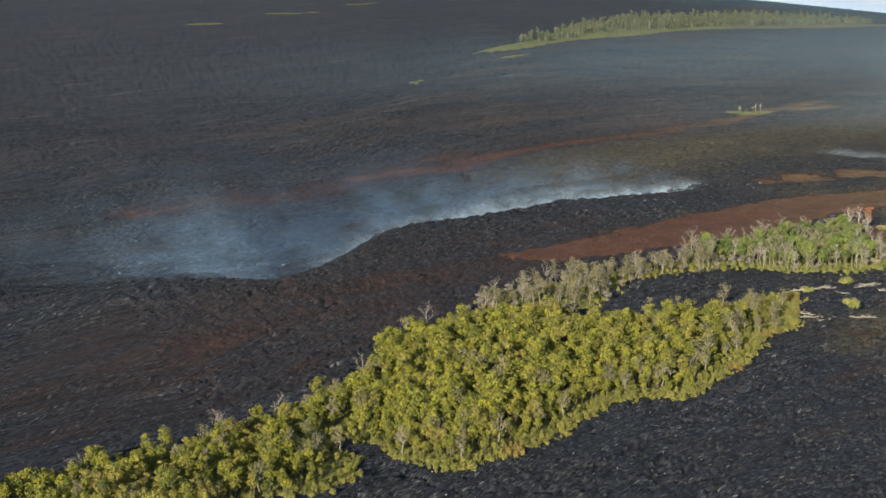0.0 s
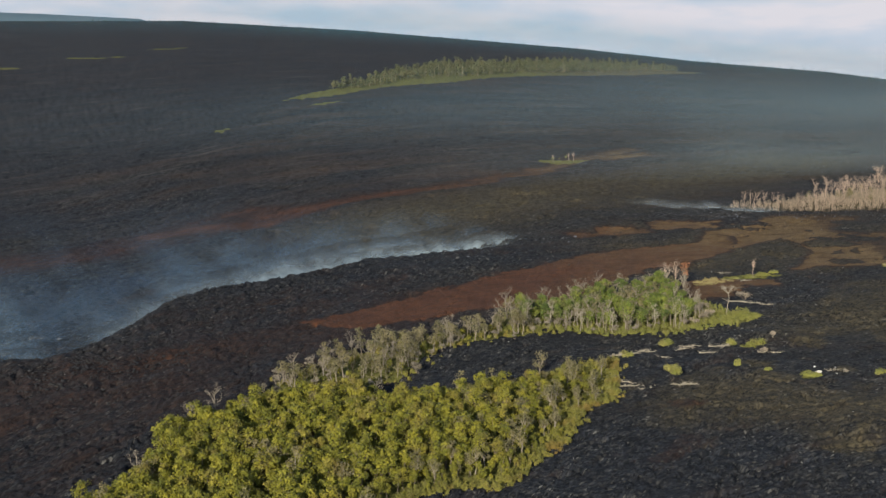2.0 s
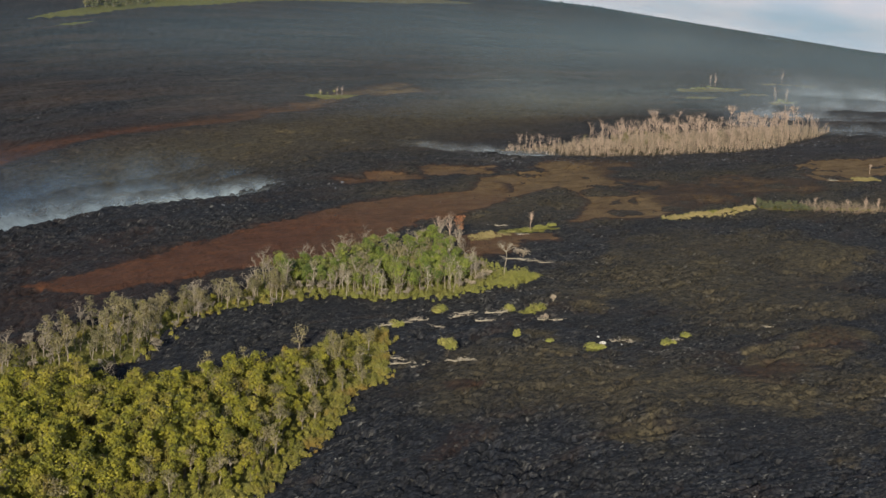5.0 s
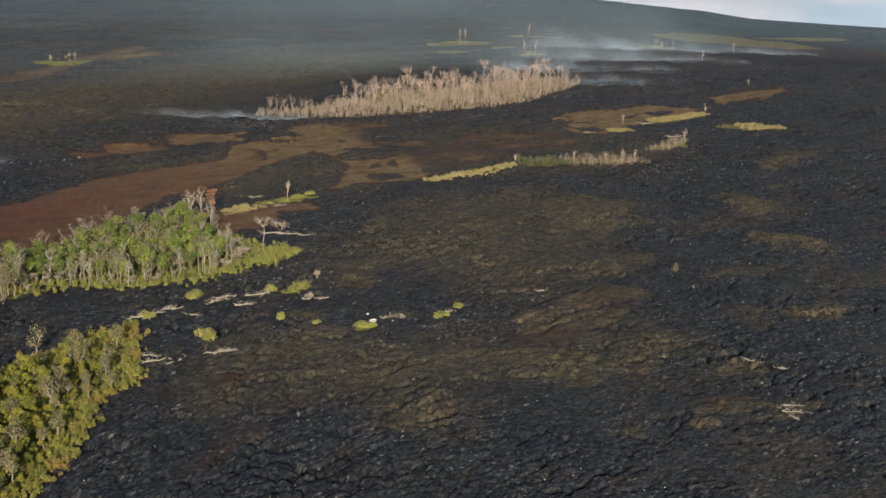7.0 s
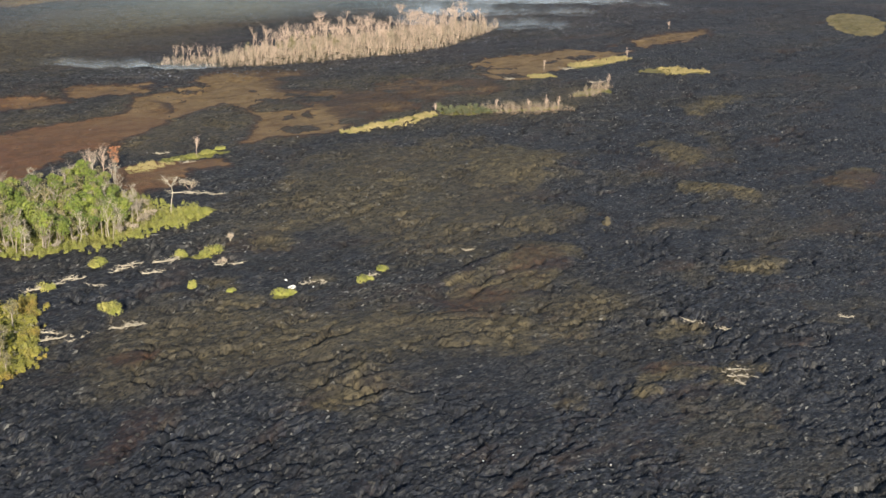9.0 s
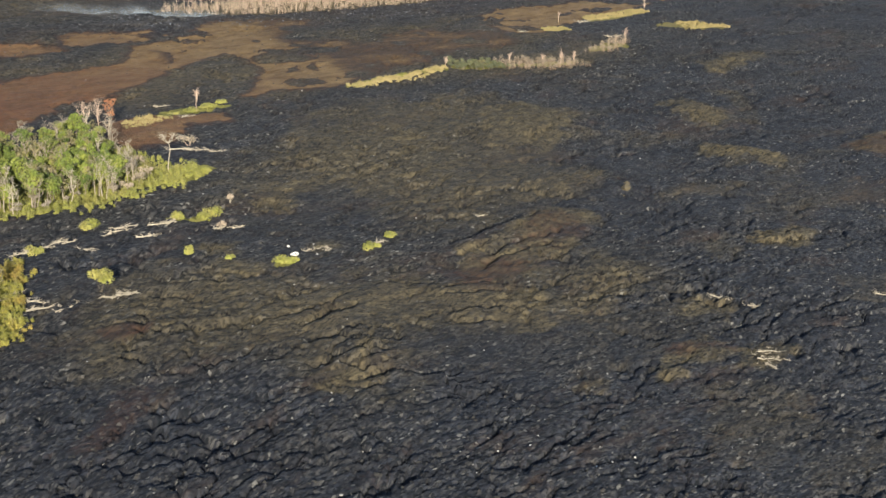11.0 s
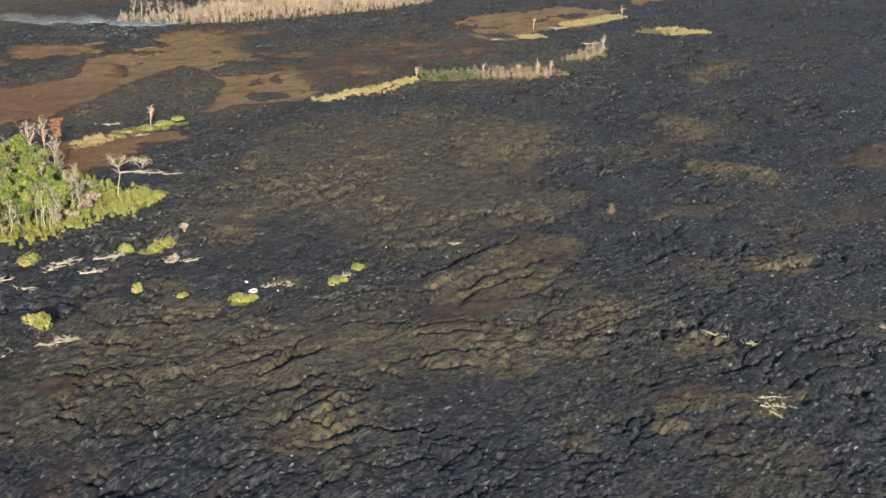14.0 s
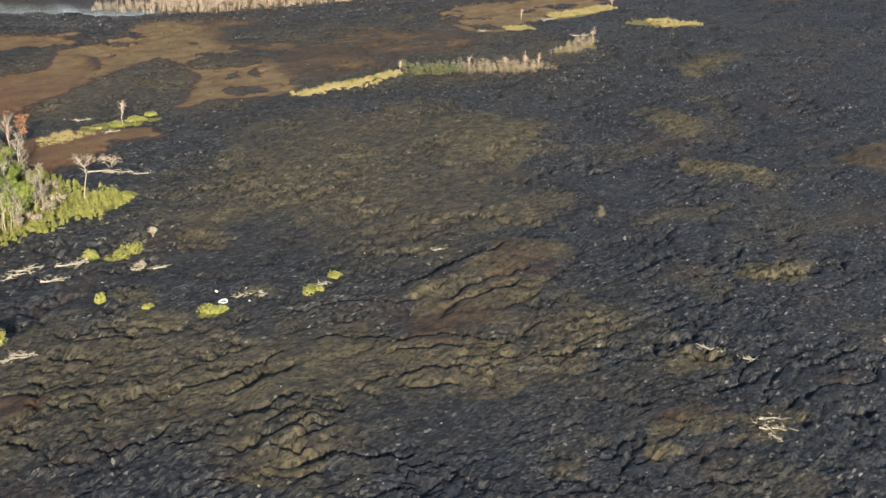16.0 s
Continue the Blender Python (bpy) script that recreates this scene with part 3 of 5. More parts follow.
def build_ground():
    fine = np.arange(-24, 62, 0.108)
    az = np.radians(np.concatenate([fine, np.arange(66, 334, 4.0)]))
    rad = np.concatenate([np.linspace(4, 118, 14), np.geomspace(122, 620, 640), np.geomspace(623, 900, 110), np.geomspace(907, 4850, 150)])
    a, r = np.meshgrid(az, rad)
    x, y = 30 + r * np.sin(a), 85 + r * np.cos(a)
    z = lie(x, y) + levee(x, y) + relief(x, y) * smooth(3000, 900, r) - 0.6
    z = z + brow(x, y)
    clinker = np.exp(-((along(x, y, CREST)[0] / 55) ** 2)) * smooth(150, 60, x)
    z = z + clinker * (2.0 * (fbm(x, y, 3.4, 3, 91, 0.65) - 0.5) + 0.9 * (1 - np.abs(2 * fbm(x, y, 9, 3, 95) - 1)) - 0.6)
    red, olive, green = np.zeros_like(x), np.zeros_like(x), np.zeros_like(x)
    wx, wy = x + 16 * (fbm(x, y, 24, 4, 31) - 0.5), y + 16 * (fbm(x, y, 24, 4, 37) - 0.5)
    for line, half, weight in RED_LINES:
        red = np.maximum(red, weight * np.exp(-((along(wx, wy, line)[0] / half) ** 4)))
    rx, ry = x + 9 * (fbm(x, y, 10, 4, 131, 0.6) - 0.5), y + 9 * (fbm(x, y, 10, 4, 137, 0.6) - 0.5)
    for ring in RUST_FIELDS + RUST_HOLES:
        near = (x > 0) & (x < 560) & (y > 400) & (y < 630)
        qx, qy = rx[near], ry[near]
        deep = along(qx, qy, ring + ring[:1])[0] * np.where(inside(qx, qy, ring), 1, -1)
        if ring in RUST_HOLES:
            red[near] = np.minimum(red[near], smooth(2.5, -1.5, deep))
        else:
            red[near] = np.maximum(red[near], smooth(-5, 4, deep))
    red = red * (1 - 0.8 * smooth(0.60, 0.64, fbm(x * 0.7, y, 11, 4, 143)) * smooth(180, 215, x) * smooth(700, 600, y))
    ox, oy = wx + 5 * (fbm(x, y, 5, 3, 33) - 0.5), wy + 5 * (fbm(x, y, 5, 3, 35) - 0.5)
    ox, oy = x + 0.5 * (ox - x), y + 0.5 * (oy - y)
    su, sv = flow(wx, wy)
    ragged = fbm(su / 2.0, sv, 6, 5, 19, 0.62) - 0.5
    for outline, weight in WORN:
        px, py = [q[0] for q in outline], [q[1] for q in outline]
        near = (x > min(px) - 22) & (x < max(px) + 22) & (y > min(py) - 22) & (y < max(py) + 22)
        qx, qy = ox[near], oy[near]
        deep = along(qx, qy, outline + outline[:1])[0] * np.where(inside(qx, qy, outline), 1, -1) + 13 * ragged[near] * (1 if weight > 0.72 else 2.2)
        olive[near] = np.maximum(olive[near], 1.08 * weight * smooth(-4.0, 2.5, deep) if weight > 0.72 else weight * smooth(-16, 14, deep))
    olive = np.maximum(olive, 0.85 * np.exp(-(((along(x, y, [(60, 590), (150, 650), (230, 690), (330, 760)])[0]) / 50) ** 2)))
    olive = np.maximum(olive, (0.56 + 0.7 * (fbm(su / 2, sv, 14, 4, 157) - 0.5)) * smooth(455, 490, y) * smooth(620, 520, y) * smooth(120, 160, x) * smooth(420, 330, x))
    olive = np.maximum(olive, 0.40 * smooth(0.54, 0.68, fbm(su / 2, sv, 20, 4, 159)) * smooth(150, 200, x) * smooth(480, 430, y))
    red = red * (1 - 0.5 * smooth(400, 450, x) * smooth(660, 640, y))
    ashy = red * smooth(222, 262, x) * smooth(360, 340, x) * smooth(610, 590, y)
    olive, red = np.maximum(olive, 0.92 * ashy), red - 0.62 * ashy
    olive = np.maximum(olive, inside(x, y, FAR_GROVE))
    gx, gy = x + 5 * (fbm(x, y, 6, 3, 51) - 0.5), y + 5 * (fbm(x, y, 6, 3, 57) - 0.5)
    for cx, cy, la, lb, turn in GREEN_SPOTS:
        k = spot(gx, gy, cx, cy, la, lb, turn)
        green = np.maximum(green, smooth(0.25, 0.6, k))
    green = np.maximum(green, np.exp(-((along(gx, gy, STRIP)[0] / 1.5) ** 4)))
    green = np.maximum(green, 0.92 * wooded(x + 3 * (fbm(x, y, 7, 2, 71) - 0.5), y + 3 * (fbm(x, y, 7, 2, 73) - 0.5)))
    green = np.maximum(green, 0.9 * inside(x, y, HILL_FOREST))
    brow_d, _, brow_side = along(wx, wy, BROW)
    # fresh dark lava, plus the far flank, whose blue haze is put into the colour
    fresh = np.clip(1.1 * smooth(600, 760, y) * smooth(-12, 12, brow_d * brow_side) + clinker * 0.5 + 0.3 * smooth(40, -10, x) * smooth(520, 420, y) + smooth(330, 250, y) * smooth(110, 60, x) + 0.6 * smooth(0.5, 0.65, fbm(x, y, 90, 3, 15)) + 0.6 * smooth(190, 260, x) * smooth(470, 380, y) + 0.85 * smooth(320, 275, y) * smooth(120, 155, x), 0, 1)
    z = np.where(red > 0.05, z * (1 - 0.7 * red) + 0.7 * red * (lie(x, y) + levee(x, y) - 0.4), z)
    rows, cols = x.shape
    verts = np.stack([x, y, z], -1).reshape(-1, 3)
    i = np.arange(rows * cols).reshape(rows, cols)
    j = np.roll(i, -1, axis=1)
    faces = np.stack([i[:-1], i[1:], j[1:], j[:-1]], -1).reshape(-1, 4)
    mesh = bpy.data.meshes.new("ground")
    hub = len(verts)
    verts = np.vstack([verts, [[30, 85, float(lie(30, 85)) - 0.6]]])
    mesh.vertices.add(len(verts))
    mesh.vertices.foreach_set("co", verts.ravel())
    fan = np.stack([np.full(cols, hub), i[0], j[0]], -1)
    loops = np.concatenate([faces.ravel(), fan.ravel()])
    mesh.loops.add(len(loops))
    mesh.loops.foreach_set("vertex_index", loops.astype(np.int32))
    mesh.polygons.add(len(faces) + cols)
    mesh.polygons.foreach_set("loop_start", np.concatenate([np.arange(len(faces)) * 4, len(faces) * 4 + np.arange(cols) * 3]).astype(np.int32))
    mesh.update(calc_edges=True)
    zone = mesh.attributes.new("zone", "FLOAT_COLOR", "POINT")
    rgba = np.zeros((len(verts), 4))
    rgba[:-1] = np.stack([red, olive, green, fresh], -1).reshape(-1, 4)
    zone.data.foreach_set("color", rgba.ravel())
    stream = mesh.attributes.new("stream", "FLOAT_VECTOR", "POINT")
    uvw = np.zeros((len(verts), 3))
    uvw[:, 0], uvw[:, 1] = flow(verts[:, 0], verts[:, 1])
    stream.data.foreach_set("vector", uvw.ravel())
    mesh.polygons.foreach_set("use_smooth", np.ones(len(mesh.polygons), bool))
    mesh.validate()
    mesh.materials.append(GROUND)
    return tagged(new("ground", mesh), "rugged black lava field with rust-red and olive weathered patches", "ground", kind="structure")


ground = build_ground()


def distant_ridge():
    """A far ridge, its pale haze put into the colour, that shows over the skyline to the north-west."""
    verts, faces = [], []
    steps = 60
    for k in range(steps + 1):
        az = radians(-34 + 30 * k / steps)
        high = np.interp(math.degrees(az), (-34, -15, -12.5, -9, -5, -4), (2.2, 1.46, 1.44, 1.36, 1.2, 0.9)) + 0.03 * (float(fbm(np.array([k * 1.0]), np.array([3.0]), 6, 3, 151)[0]) - 0.5)
        for far, up in ((4100, 0.0), (4450, 0.62), (4700, 1.0), (5000, 0.0)):
            x, y = far * math.sin(az), far * math.cos(az)
            verts.append((x, y, -20 + up * (106 + 4700 * math.tan(radians(high)))))
    for k in range(steps):
        for j in range(3):
            a = 4 * k + j
            faces.append((a, a + 4, a + 5, a + 1))
    s = Nodes("hazed_ridge")
    # distance haze is painted into this blue-grey base colour
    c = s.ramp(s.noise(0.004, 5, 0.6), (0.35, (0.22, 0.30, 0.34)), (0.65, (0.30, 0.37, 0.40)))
    m = bpy.data.meshes.new("backdrop_ridge")
    m.from_pydata(verts, [], faces)
    m.polygons.foreach_set("use_smooth", np.ones(len(m.polygons), bool))
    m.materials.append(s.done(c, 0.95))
    return tagged(new("backdrop_ridge", m), "mountain ridge far beyond the skyline, haze put into its pale blue-grey", "ridge", kind="structure")


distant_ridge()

# ---------------------------------------------------------------- helpers for things
def mesh_of(name, verts, faces, material, smooth_faces=False):
    m = bpy.data.meshes.new(name)
    m.from_pydata([tuple(v) for v in verts], [], faces)
    m.materials.append(material)
    if smooth_faces:
        m.polygons.foreach_set("use_smooth", np.ones(len(m.polygons), bool))
    m.update()
    return m


class Shape:
    """Gathers vertices and faces of one mesh."""

    def __init__(self):
        self.v, self.f = [], []

    def limb(self, a, b, ra, rb, sides=5):
        a, b = Vector(a), Vector(b)
        d = (b - a).normalized()
        u = d.orthogonal().normalized()
        w = d.cross(u)
        k = len(self.v)
        for p, r in ((a, ra), (b, rb)):
            for n in range(sides):
                t = 2 * math.pi * n / sides
                self.v.append(p + u * (r * math.cos(t)) + w * (r * math.sin(t)))
        for n in range(sides):
            m = (n + 1) % sides
            self.f.append((k + n, k + m, k + sides + m, k + sides + n))
        self.f.append(tuple(k + sides + n for n in range(sides)))

    def blade(self, p, size, rng, out):
        """A single leaf spray facing roughly outwards."""
        d = (out + Vector((rng.gauss(0, 0.45), rng.gauss(0, 0.45), rng.gauss(0.15, 0.45)))).normalized()
        u = d.orthogonal().normalized()
        w = d.cross(u)
        t, s, k = rng.uniform(0, 6.28), size * rng.uniform(0.6, 1.35), len(self.v)
        for n in range(3):
            a = t + n * 2.094 + rng.uniform(-0.35, 0.35)
            self.v.append(p + u * (s * math.cos(a)) + w * (s * math.sin(a)))
        self.f.append((k, k + 1, k + 2))

    def leaf(self, p, size, rng, up=0.3):
        """A small bent clump of leaves: two triangles that share an edge, folded."""
        d = Vector((rng.gauss(0, 1), rng.gauss(0, 1), rng.gauss(up, 0.7))).normalized()
        u = d.orthogonal().normalized()
        w = d.cross(u)
        t = rng.uniform(0, 6.28)
        u, w = u * math.cos(t) + w * math.sin(t), w * math.cos(t) - u * math.sin(t)
        s, k = size * rng.uniform(0.6, 1.3), len(self.v)
        self.v += [p - u * s, p + w * s * 0.7 + d * s * 0.35, p + u * s, p - w * s * 0.7 + d * s * 0.3]
        self.f += [(k, k + 1, k + 2), (k, k + 2, k + 3)]

    def add(self, other, m):
        k = len(self.v)
        self.v += [m @ Vector(v) for v in other.v]
        self.f += [tuple(k + n for n in f) for f in other.f]

    def mesh(self, name, material):
        return mesh_of(name, self.v, self.f, material)


def crook(shape, rng, base, top, ra, rb, bits=3, sides=5, sway=0.12):
    """A crooked tapering limb of a few bits; returns the points along it."""
    base, top = Vector(base), Vector(top)
    pts = [base]
    for n in range(1, bits + 1):
        p = base.lerp(top, n / bits)
        if n < bits:
            p += Vector((rng.gauss(0, 1), rng.gauss(0, 1), 0)) * sway * (top - base).length / bits
        pts.append(p)
    for n, (a, b) in enumerate(zip(pts, pts[1:])):
        shape.limb(a, b, ra + (rb - ra) * n / bits, ra + (rb - ra) * (n + 1) / bits, sides)
    return pts


def live_tree(rng, high, wide, leaves=620, size=0.26):
    """Trunk and crown of a leafy tree: crooked limbs that carry rounded lumps of leaf sprays."""
    trunk, crown = Shape(), Shape()
    fork = high * rng.uniform(0.3, 0.45)
    pts = crook(trunk, rng, (0, 0, -0.8), (rng.gauss(0, 0.2), rng.gauss(0, 0.2), fork), 0.17, 0.12, 3, 6)
    lumps = []
    for n in range(rng.randint(6, 9)):
        t, r = n * 2.4 + rng.uniform(-0.4, 0.4), wide * 0.5 * rng.uniform(0.2, 0.9)
        top = Vector((r * math.cos(t), r * math.sin(t), high * rng.uniform(0.50, 0.92)))
        crook(trunk, rng, pts[-1], top, 0.09, 0.025, 2, 3)
        lumps.append((top, wide * rng.uniform(0.16, 0.30)))
    lumps.append((Vector((0, 0, high * 0.9)), wide * 0.24))
    for n in range(leaves):
        d = Vector((rng.gauss(0, 1), rng.gauss(0, 1), rng.gauss(0.25, 0.8))).normalized()
        if n % 4 == 0:
            p = Vector((d.x * wide * 0.42, d.y * wide * 0.42, high * (0.62 + 0.26 * d.z))) * rng.uniform(0.85, 1.03)
        else:
            c, r = lumps[n % len(lumps)]
            p = c + Vector((d.x, d.y, d.z * 0.8)) * r * rng.uniform(0.7, 1.15)
        crown.blade(p, size, rng, d)
    return trunk, crown


def dead_tree(rng, high, spread=0.35, twigs=3, flat=False):
    """Trunk and bare branches of a dead tree."""
    trunk, wood = Shape(), Shape()
    lean = Vector((rng.gauss(0, 0.04), rng.gauss(0, 0.04), 1))
    bole = high * (0.72 if flat else rng.uniform(0.6, 0.85))
    pts = crook(trunk, rng, (0, 0, -0.8), lean * bole, 0.13, 0.06, 4, 6, 0.10)
    for n in range(rng.randint(6, 10)):
        f = 0.93 if flat else rng.uniform(0.4, 1.0)
        start = (lean * bole) * f
        t = n * 2.4 + rng.uniform(-0.5, 0.5)
        out = high * spread * rng.uniform(0.5, 1.0) * (1.15 - 0.5 * f)
        rise = high * (rng.uniform(0.12, 0.2) if flat else rng.uniform(0.12, 0.3))
        end = start + Vector((out * math.cos(t), out * math.sin(t), rise))
        mids = crook(wood, rng, start, end, 0.07, 0.03, 2, 4, 0.3)
        for k in range(twigs):
            b = mids[1].lerp(end, rng.uniform(0.2, 1.0))
            tip = b + Vector((rng.gauss(0, 0.5), rng.gauss(0, 0.5), rng.uniform(0.3, 0.9))) * high * 0.10
            wood.limb(b, tip, 0.03, 0.015, 3)
            for _ in range(2):
                wood.limb(tip, tip + Vector((rng.gauss(0, 0.6), rng.gauss(0, 0.6), rng.uniform(-0.1, 0.7))) * 0.8, 0.03, 0.012, 3)
    return trunk, wood


def shrub(rng, high, wide, leaves, size):
    wood, crown = Shape(), Shape()
    lumps = []
    for n in range(rng.randint(4, 7)):
        t, r = n * 2.4 + rng.uniform(-0.5, 0.5), wide * 0.5 * rng.uniform(0.2, 0.8)
        top = Vector((r * math.cos(t), r * math.sin(t), high * rng.uniform(0.5, 0.85)))
        crook(wood, rng, (0, 0, -0.3), top, 0.05, 0.015, 2, 4)
        lumps.append((top, wide * rng.uniform(0.18, 0.28)))
    for n in range(2 * leaves):
        c, r = lumps[n % len(lumps)]
        d = Vector((rng.gauss(0, 1), rng.gauss(0, 1), rng.gauss(0.1, 0.8))).normalized()
        p = c + Vector((d.x, d.y, d.z * 0.75)) * r * rng.uniform(0.6, 1.2)
        p.z = max(p.z, 0.05)
        crown.blade(p, 0.85 * size, rng, d)
    return wood, crown


def mound(rng, high, wide, leaves, size):
    """A dense cushion of leaves with short stems inside."""
    wood, crown = Shape(), Shape()
    lobes = [(Vector((rng.gauss(0, 0.18), rng.gauss(0, 0.14), 0)) * wide, rng.uniform(0.55, 1.0)) for _ in range(5)]
    for c, k in lobes[:2]:
        crook(wood, rng, (0, 0, -0.3), c + Vector((0, 0, 0.6 * high * k)), 0.05, 0.02, 1, 3)
    for n in range(2 * leaves):
        c, k = lobes[n % 5]
        d = Vector((rng.gauss(0, 1), rng.gauss(0, 1), abs(rng.gauss(0, 0.9)))).normalized()
        r = rng.uniform(0.75, 1.08) * k
        p = c + Vector((d.x * wide * 0.36 * r, d.y * wide * 0.30 * r, d.z * high * r))
        crown.blade(p, 0.85 * size, rng, d)
    return wood, crown


def tussock(rng, high, wide, blades):
    """A patch of bunched grass: short culms under many thin upright blades."""
    stem, grass = Shape(), Shape()
    for n in range(3):
        stem.limb((rng.gauss(0, 0.2), rng.gauss(0, 0.2), -0.2), (rng.gauss(0, 0.2), rng.gauss(0, 0.2), 0.3 * high), 0.05, 0.03, 3)
    for n in range(blades):
        a, r = rng.uniform(0, 6.28), wide * 0.5 * math.sqrt(rng.random())
        foot = Vector((r * math.cos(a), r * math.sin(a), 0))
        t, w = rng.uniform(0, 6.28), rng.uniform(0.06, 0.13)
        tip = foot + Vector((rng.gauss(0, 0.25), rng.gauss(0, 0.25), 1.0)) * high * rng.uniform(0.5, 1.1) * (1 - 0.5 * (2 * r / wide) ** 2)
        k = len(grass.v)
        grass.v += [foot + Vector((w * math.cos(t), w * math.sin(t), -0.1)), foot - Vector((w * math.cos(t), w * math.sin(t), 0.1)), tip]
        grass.f.append((k, k + 1, k + 2))
    return stem, grass


def upright_brush(rng, high, wide, stems, leaves):
    """A clump of thin upright dead stems with a haze of twigs above, lower towards its rim."""
    wood, twig = Shape(), Shape()
    for n in range(stems):
        a, r = rng.uniform(0, 6.28), wide * 0.5 * math.sqrt(rng.random())
        h = high * rng.uniform(0.45, 1.05) * (1 - 0.4 * (2 * r / wide) ** 2)
        foot = Vector((r * math.cos(a), r * math.sin(a), -0.4))
        wood.limb(foot, foot + Vector((rng.gauss(0, 0.3), rng.gauss(0, 0.3), h)), 0.012 * high, 0.006 * high, 3)
    for n in range(leaves):
        a, r = rng.uniform(0, 6.28), wide * 0.55 * math.sqrt(rng.random())
        d = Vector((math.cos(a), math.sin(a), 0.5)).normalized()
        twig.blade(Vector((r * math.cos(a), r * math.sin(a), high * rng.uniform(0.35, 1.0) * (1 - 0.45 * (1.8 * r / wide) ** 2))), 0.045 * high, rng, d)
    return wood, twig


def thing(name, pieces, label, category, group="", kind=""):
    """An Empty at the base with one mesh a part: pieces are (part name, mesh, label)."""
    root = tagged(new(name), label, category, group, kind)
    root.empty_display_size = 0.5
    for part_name, mesh, part_label in pieces:
        o = new(part_name, mesh)
        o.parent = root
        if part_label:
            tagged(o, part_label)
    return root


def scatter(ring, gap, seed, edge=0.0):
    """Places inside a ring of points, about gap apart."""
    rng = random.Random(seed)
    xs, ys = [p[0] for p in ring], [p[1] for p in ring]
    out = []
    ny = 0
    y = min(ys)
    while y < max(ys):
        x = min(xs) + (gap / 2 if ny % 2 else 0)
        while x < max(xs):
            out.append((x + rng.uniform(-0.45, 0.45) * gap, y + rng.uniform(-0.45, 0.45) * gap))
            x += gap
        y += gap * 0.87
        ny += 1
    pts = np.array(out)
    return pts[inside(pts[:, 0], pts[:, 1], ring)]


def seat(x, y, sink=0.0, turn=0.0, size=1.0, tall=1.0):
    return Matrix.Translation((x, y, float(ground_z(x, y)[0]) - sink)) @ Matrix.Rotation(turn, 4, "Z") @ Matrix.Diagonal((size, size, size * tall, 1))


def low_edge(pts, ring, width=9.0, least=0.55):
    """Plants near the outline of their wood are smaller."""
    d = along(pts[:, 0], pts[:, 1], ring + ring[:1])[0]
    return least + (1 - least) * smooth(0, width, d)


def plant(protos, pts, seed, lo=0.8, hi=1.2, limit=300, sizes=None):
    """Copies of the prototypes at the places; those past the limit are returned."""
    rng = random.Random(seed)
    zs = ground_z(pts[:, 0], pts[:, 1]) if len(pts) else []
    for n, ((x, y), z) in enumerate(zip(pts, zs)):
        if n >= limit:
            return pts[n:]
        proto = protos[rng.randrange(len(protos))]
        s = rng.uniform(lo, hi) * (1 if sizes is None else sizes[n])
        made = copy_thing(proto, Matrix.Translation((x, y, z)) @ Matrix.Rotation(rng.uniform(0, 6.28), 4, "Z"))
        made.scale = (s, s, s * rng.uniform(0.9, 1.12))
    return pts[:0]


def joined(name, shapes, pts, seed, material, label, category, lo=0.8, hi=1.2, parts=("crown",), sizes=None):
    """Many far too alike plants as one object of stuff."""
    rng = random.Random(seed)
    zs = ground_z(pts[:, 0], pts[:, 1])
    picks = []
    for n, ((x, y), z) in enumerate(zip(pts, zs)):
        s = rng.uniform(lo, hi) * (1 if sizes is None else sizes[n])
        picks.append((rng.randrange(len(shapes)), Matrix.Translation((x, y, z)) @ Matrix.Rotation(rng.uniform(0, 6.28), 4, "Z") @ Matrix.Diagonal((s, s, s * rng.uniform(0.9, 1.1), 1))))
    root = tagged(new(name), label, category, kind="stuff")
    for which, (part_name, mat) in enumerate(zip(parts, material)):
        vs, fs, k = [], [], 0
        for p, m in picks:
            sh = shapes[p][which]
            a = np.array([tuple(v) for v in sh.v]) @ np.array(m.to_3x3()).T + np.array(m.translation)
            vs.append(a)
            fs += [tuple(i + k for i in f) for f in sh.f]
            k += len(a)
        o = new(part_name, mesh_of(part_name, np.vstack(vs), fs, mat))
        o.parent = root
    return root


def make_protos(name, shapes, mats, names, label, category, group, spots, seed):
    """Builds one thing a shape, standing at the first of the spots, and returns them with the spots left over."""
    protos = []
    rng = random.Random(seed)
    for sh, (x, y) in zip(shapes, spots):
        pieces = [(n, s.mesh(n, m), "") for n, s, m in zip(names, sh, mats)]
        root = thing(name, pieces, label, category, group)
        root.matrix_basis = Matrix.Translation((x, y, float(ground_z(x, y)[0])))
        protos.append(root)
    return protos, spots[len(shapes):]


# ---------------------------------------------------------------- the forest on the near island of old ground
rng = random.Random(4)
live = [live_tree(rng, rng.uniform(4.6, 7.2), rng.uniform(2.4, 4.6), 700, 0.21) for _ in range(12)]
spots = scatter(FOREST, 2.55, 5)
spots = spots[np.argsort(spots[:, 1] - 0.3 * spots[:, 0])]
near_first = spots
LIVE_LABEL = "leafy yellow-green ohia tree in the dense forest island"
protos, rest = make_protos("ohia_tree", live, (BARK, LEAF), ("trunk", "crown"), LIVE_LABEL, "tree", "forest island trees", near_first, 7)
def forest_height(pts):
    """Lower along the outline, and down to scrub at the eastern tip."""
    d = along(pts[:, 0], pts[:, 1], FOREST[3:26])[0]
    return (0.32 + 0.68 * smooth(0, 11, d)) * (1 - 0.55 * smooth(62, 98, pts[:, 0])) * (0.74 + 0.26 * smooth(-40, -8, pts[:, 0]))


rest = plant(protos, rest, 8, 0.6, 1.35, 120, forest_height(rest))
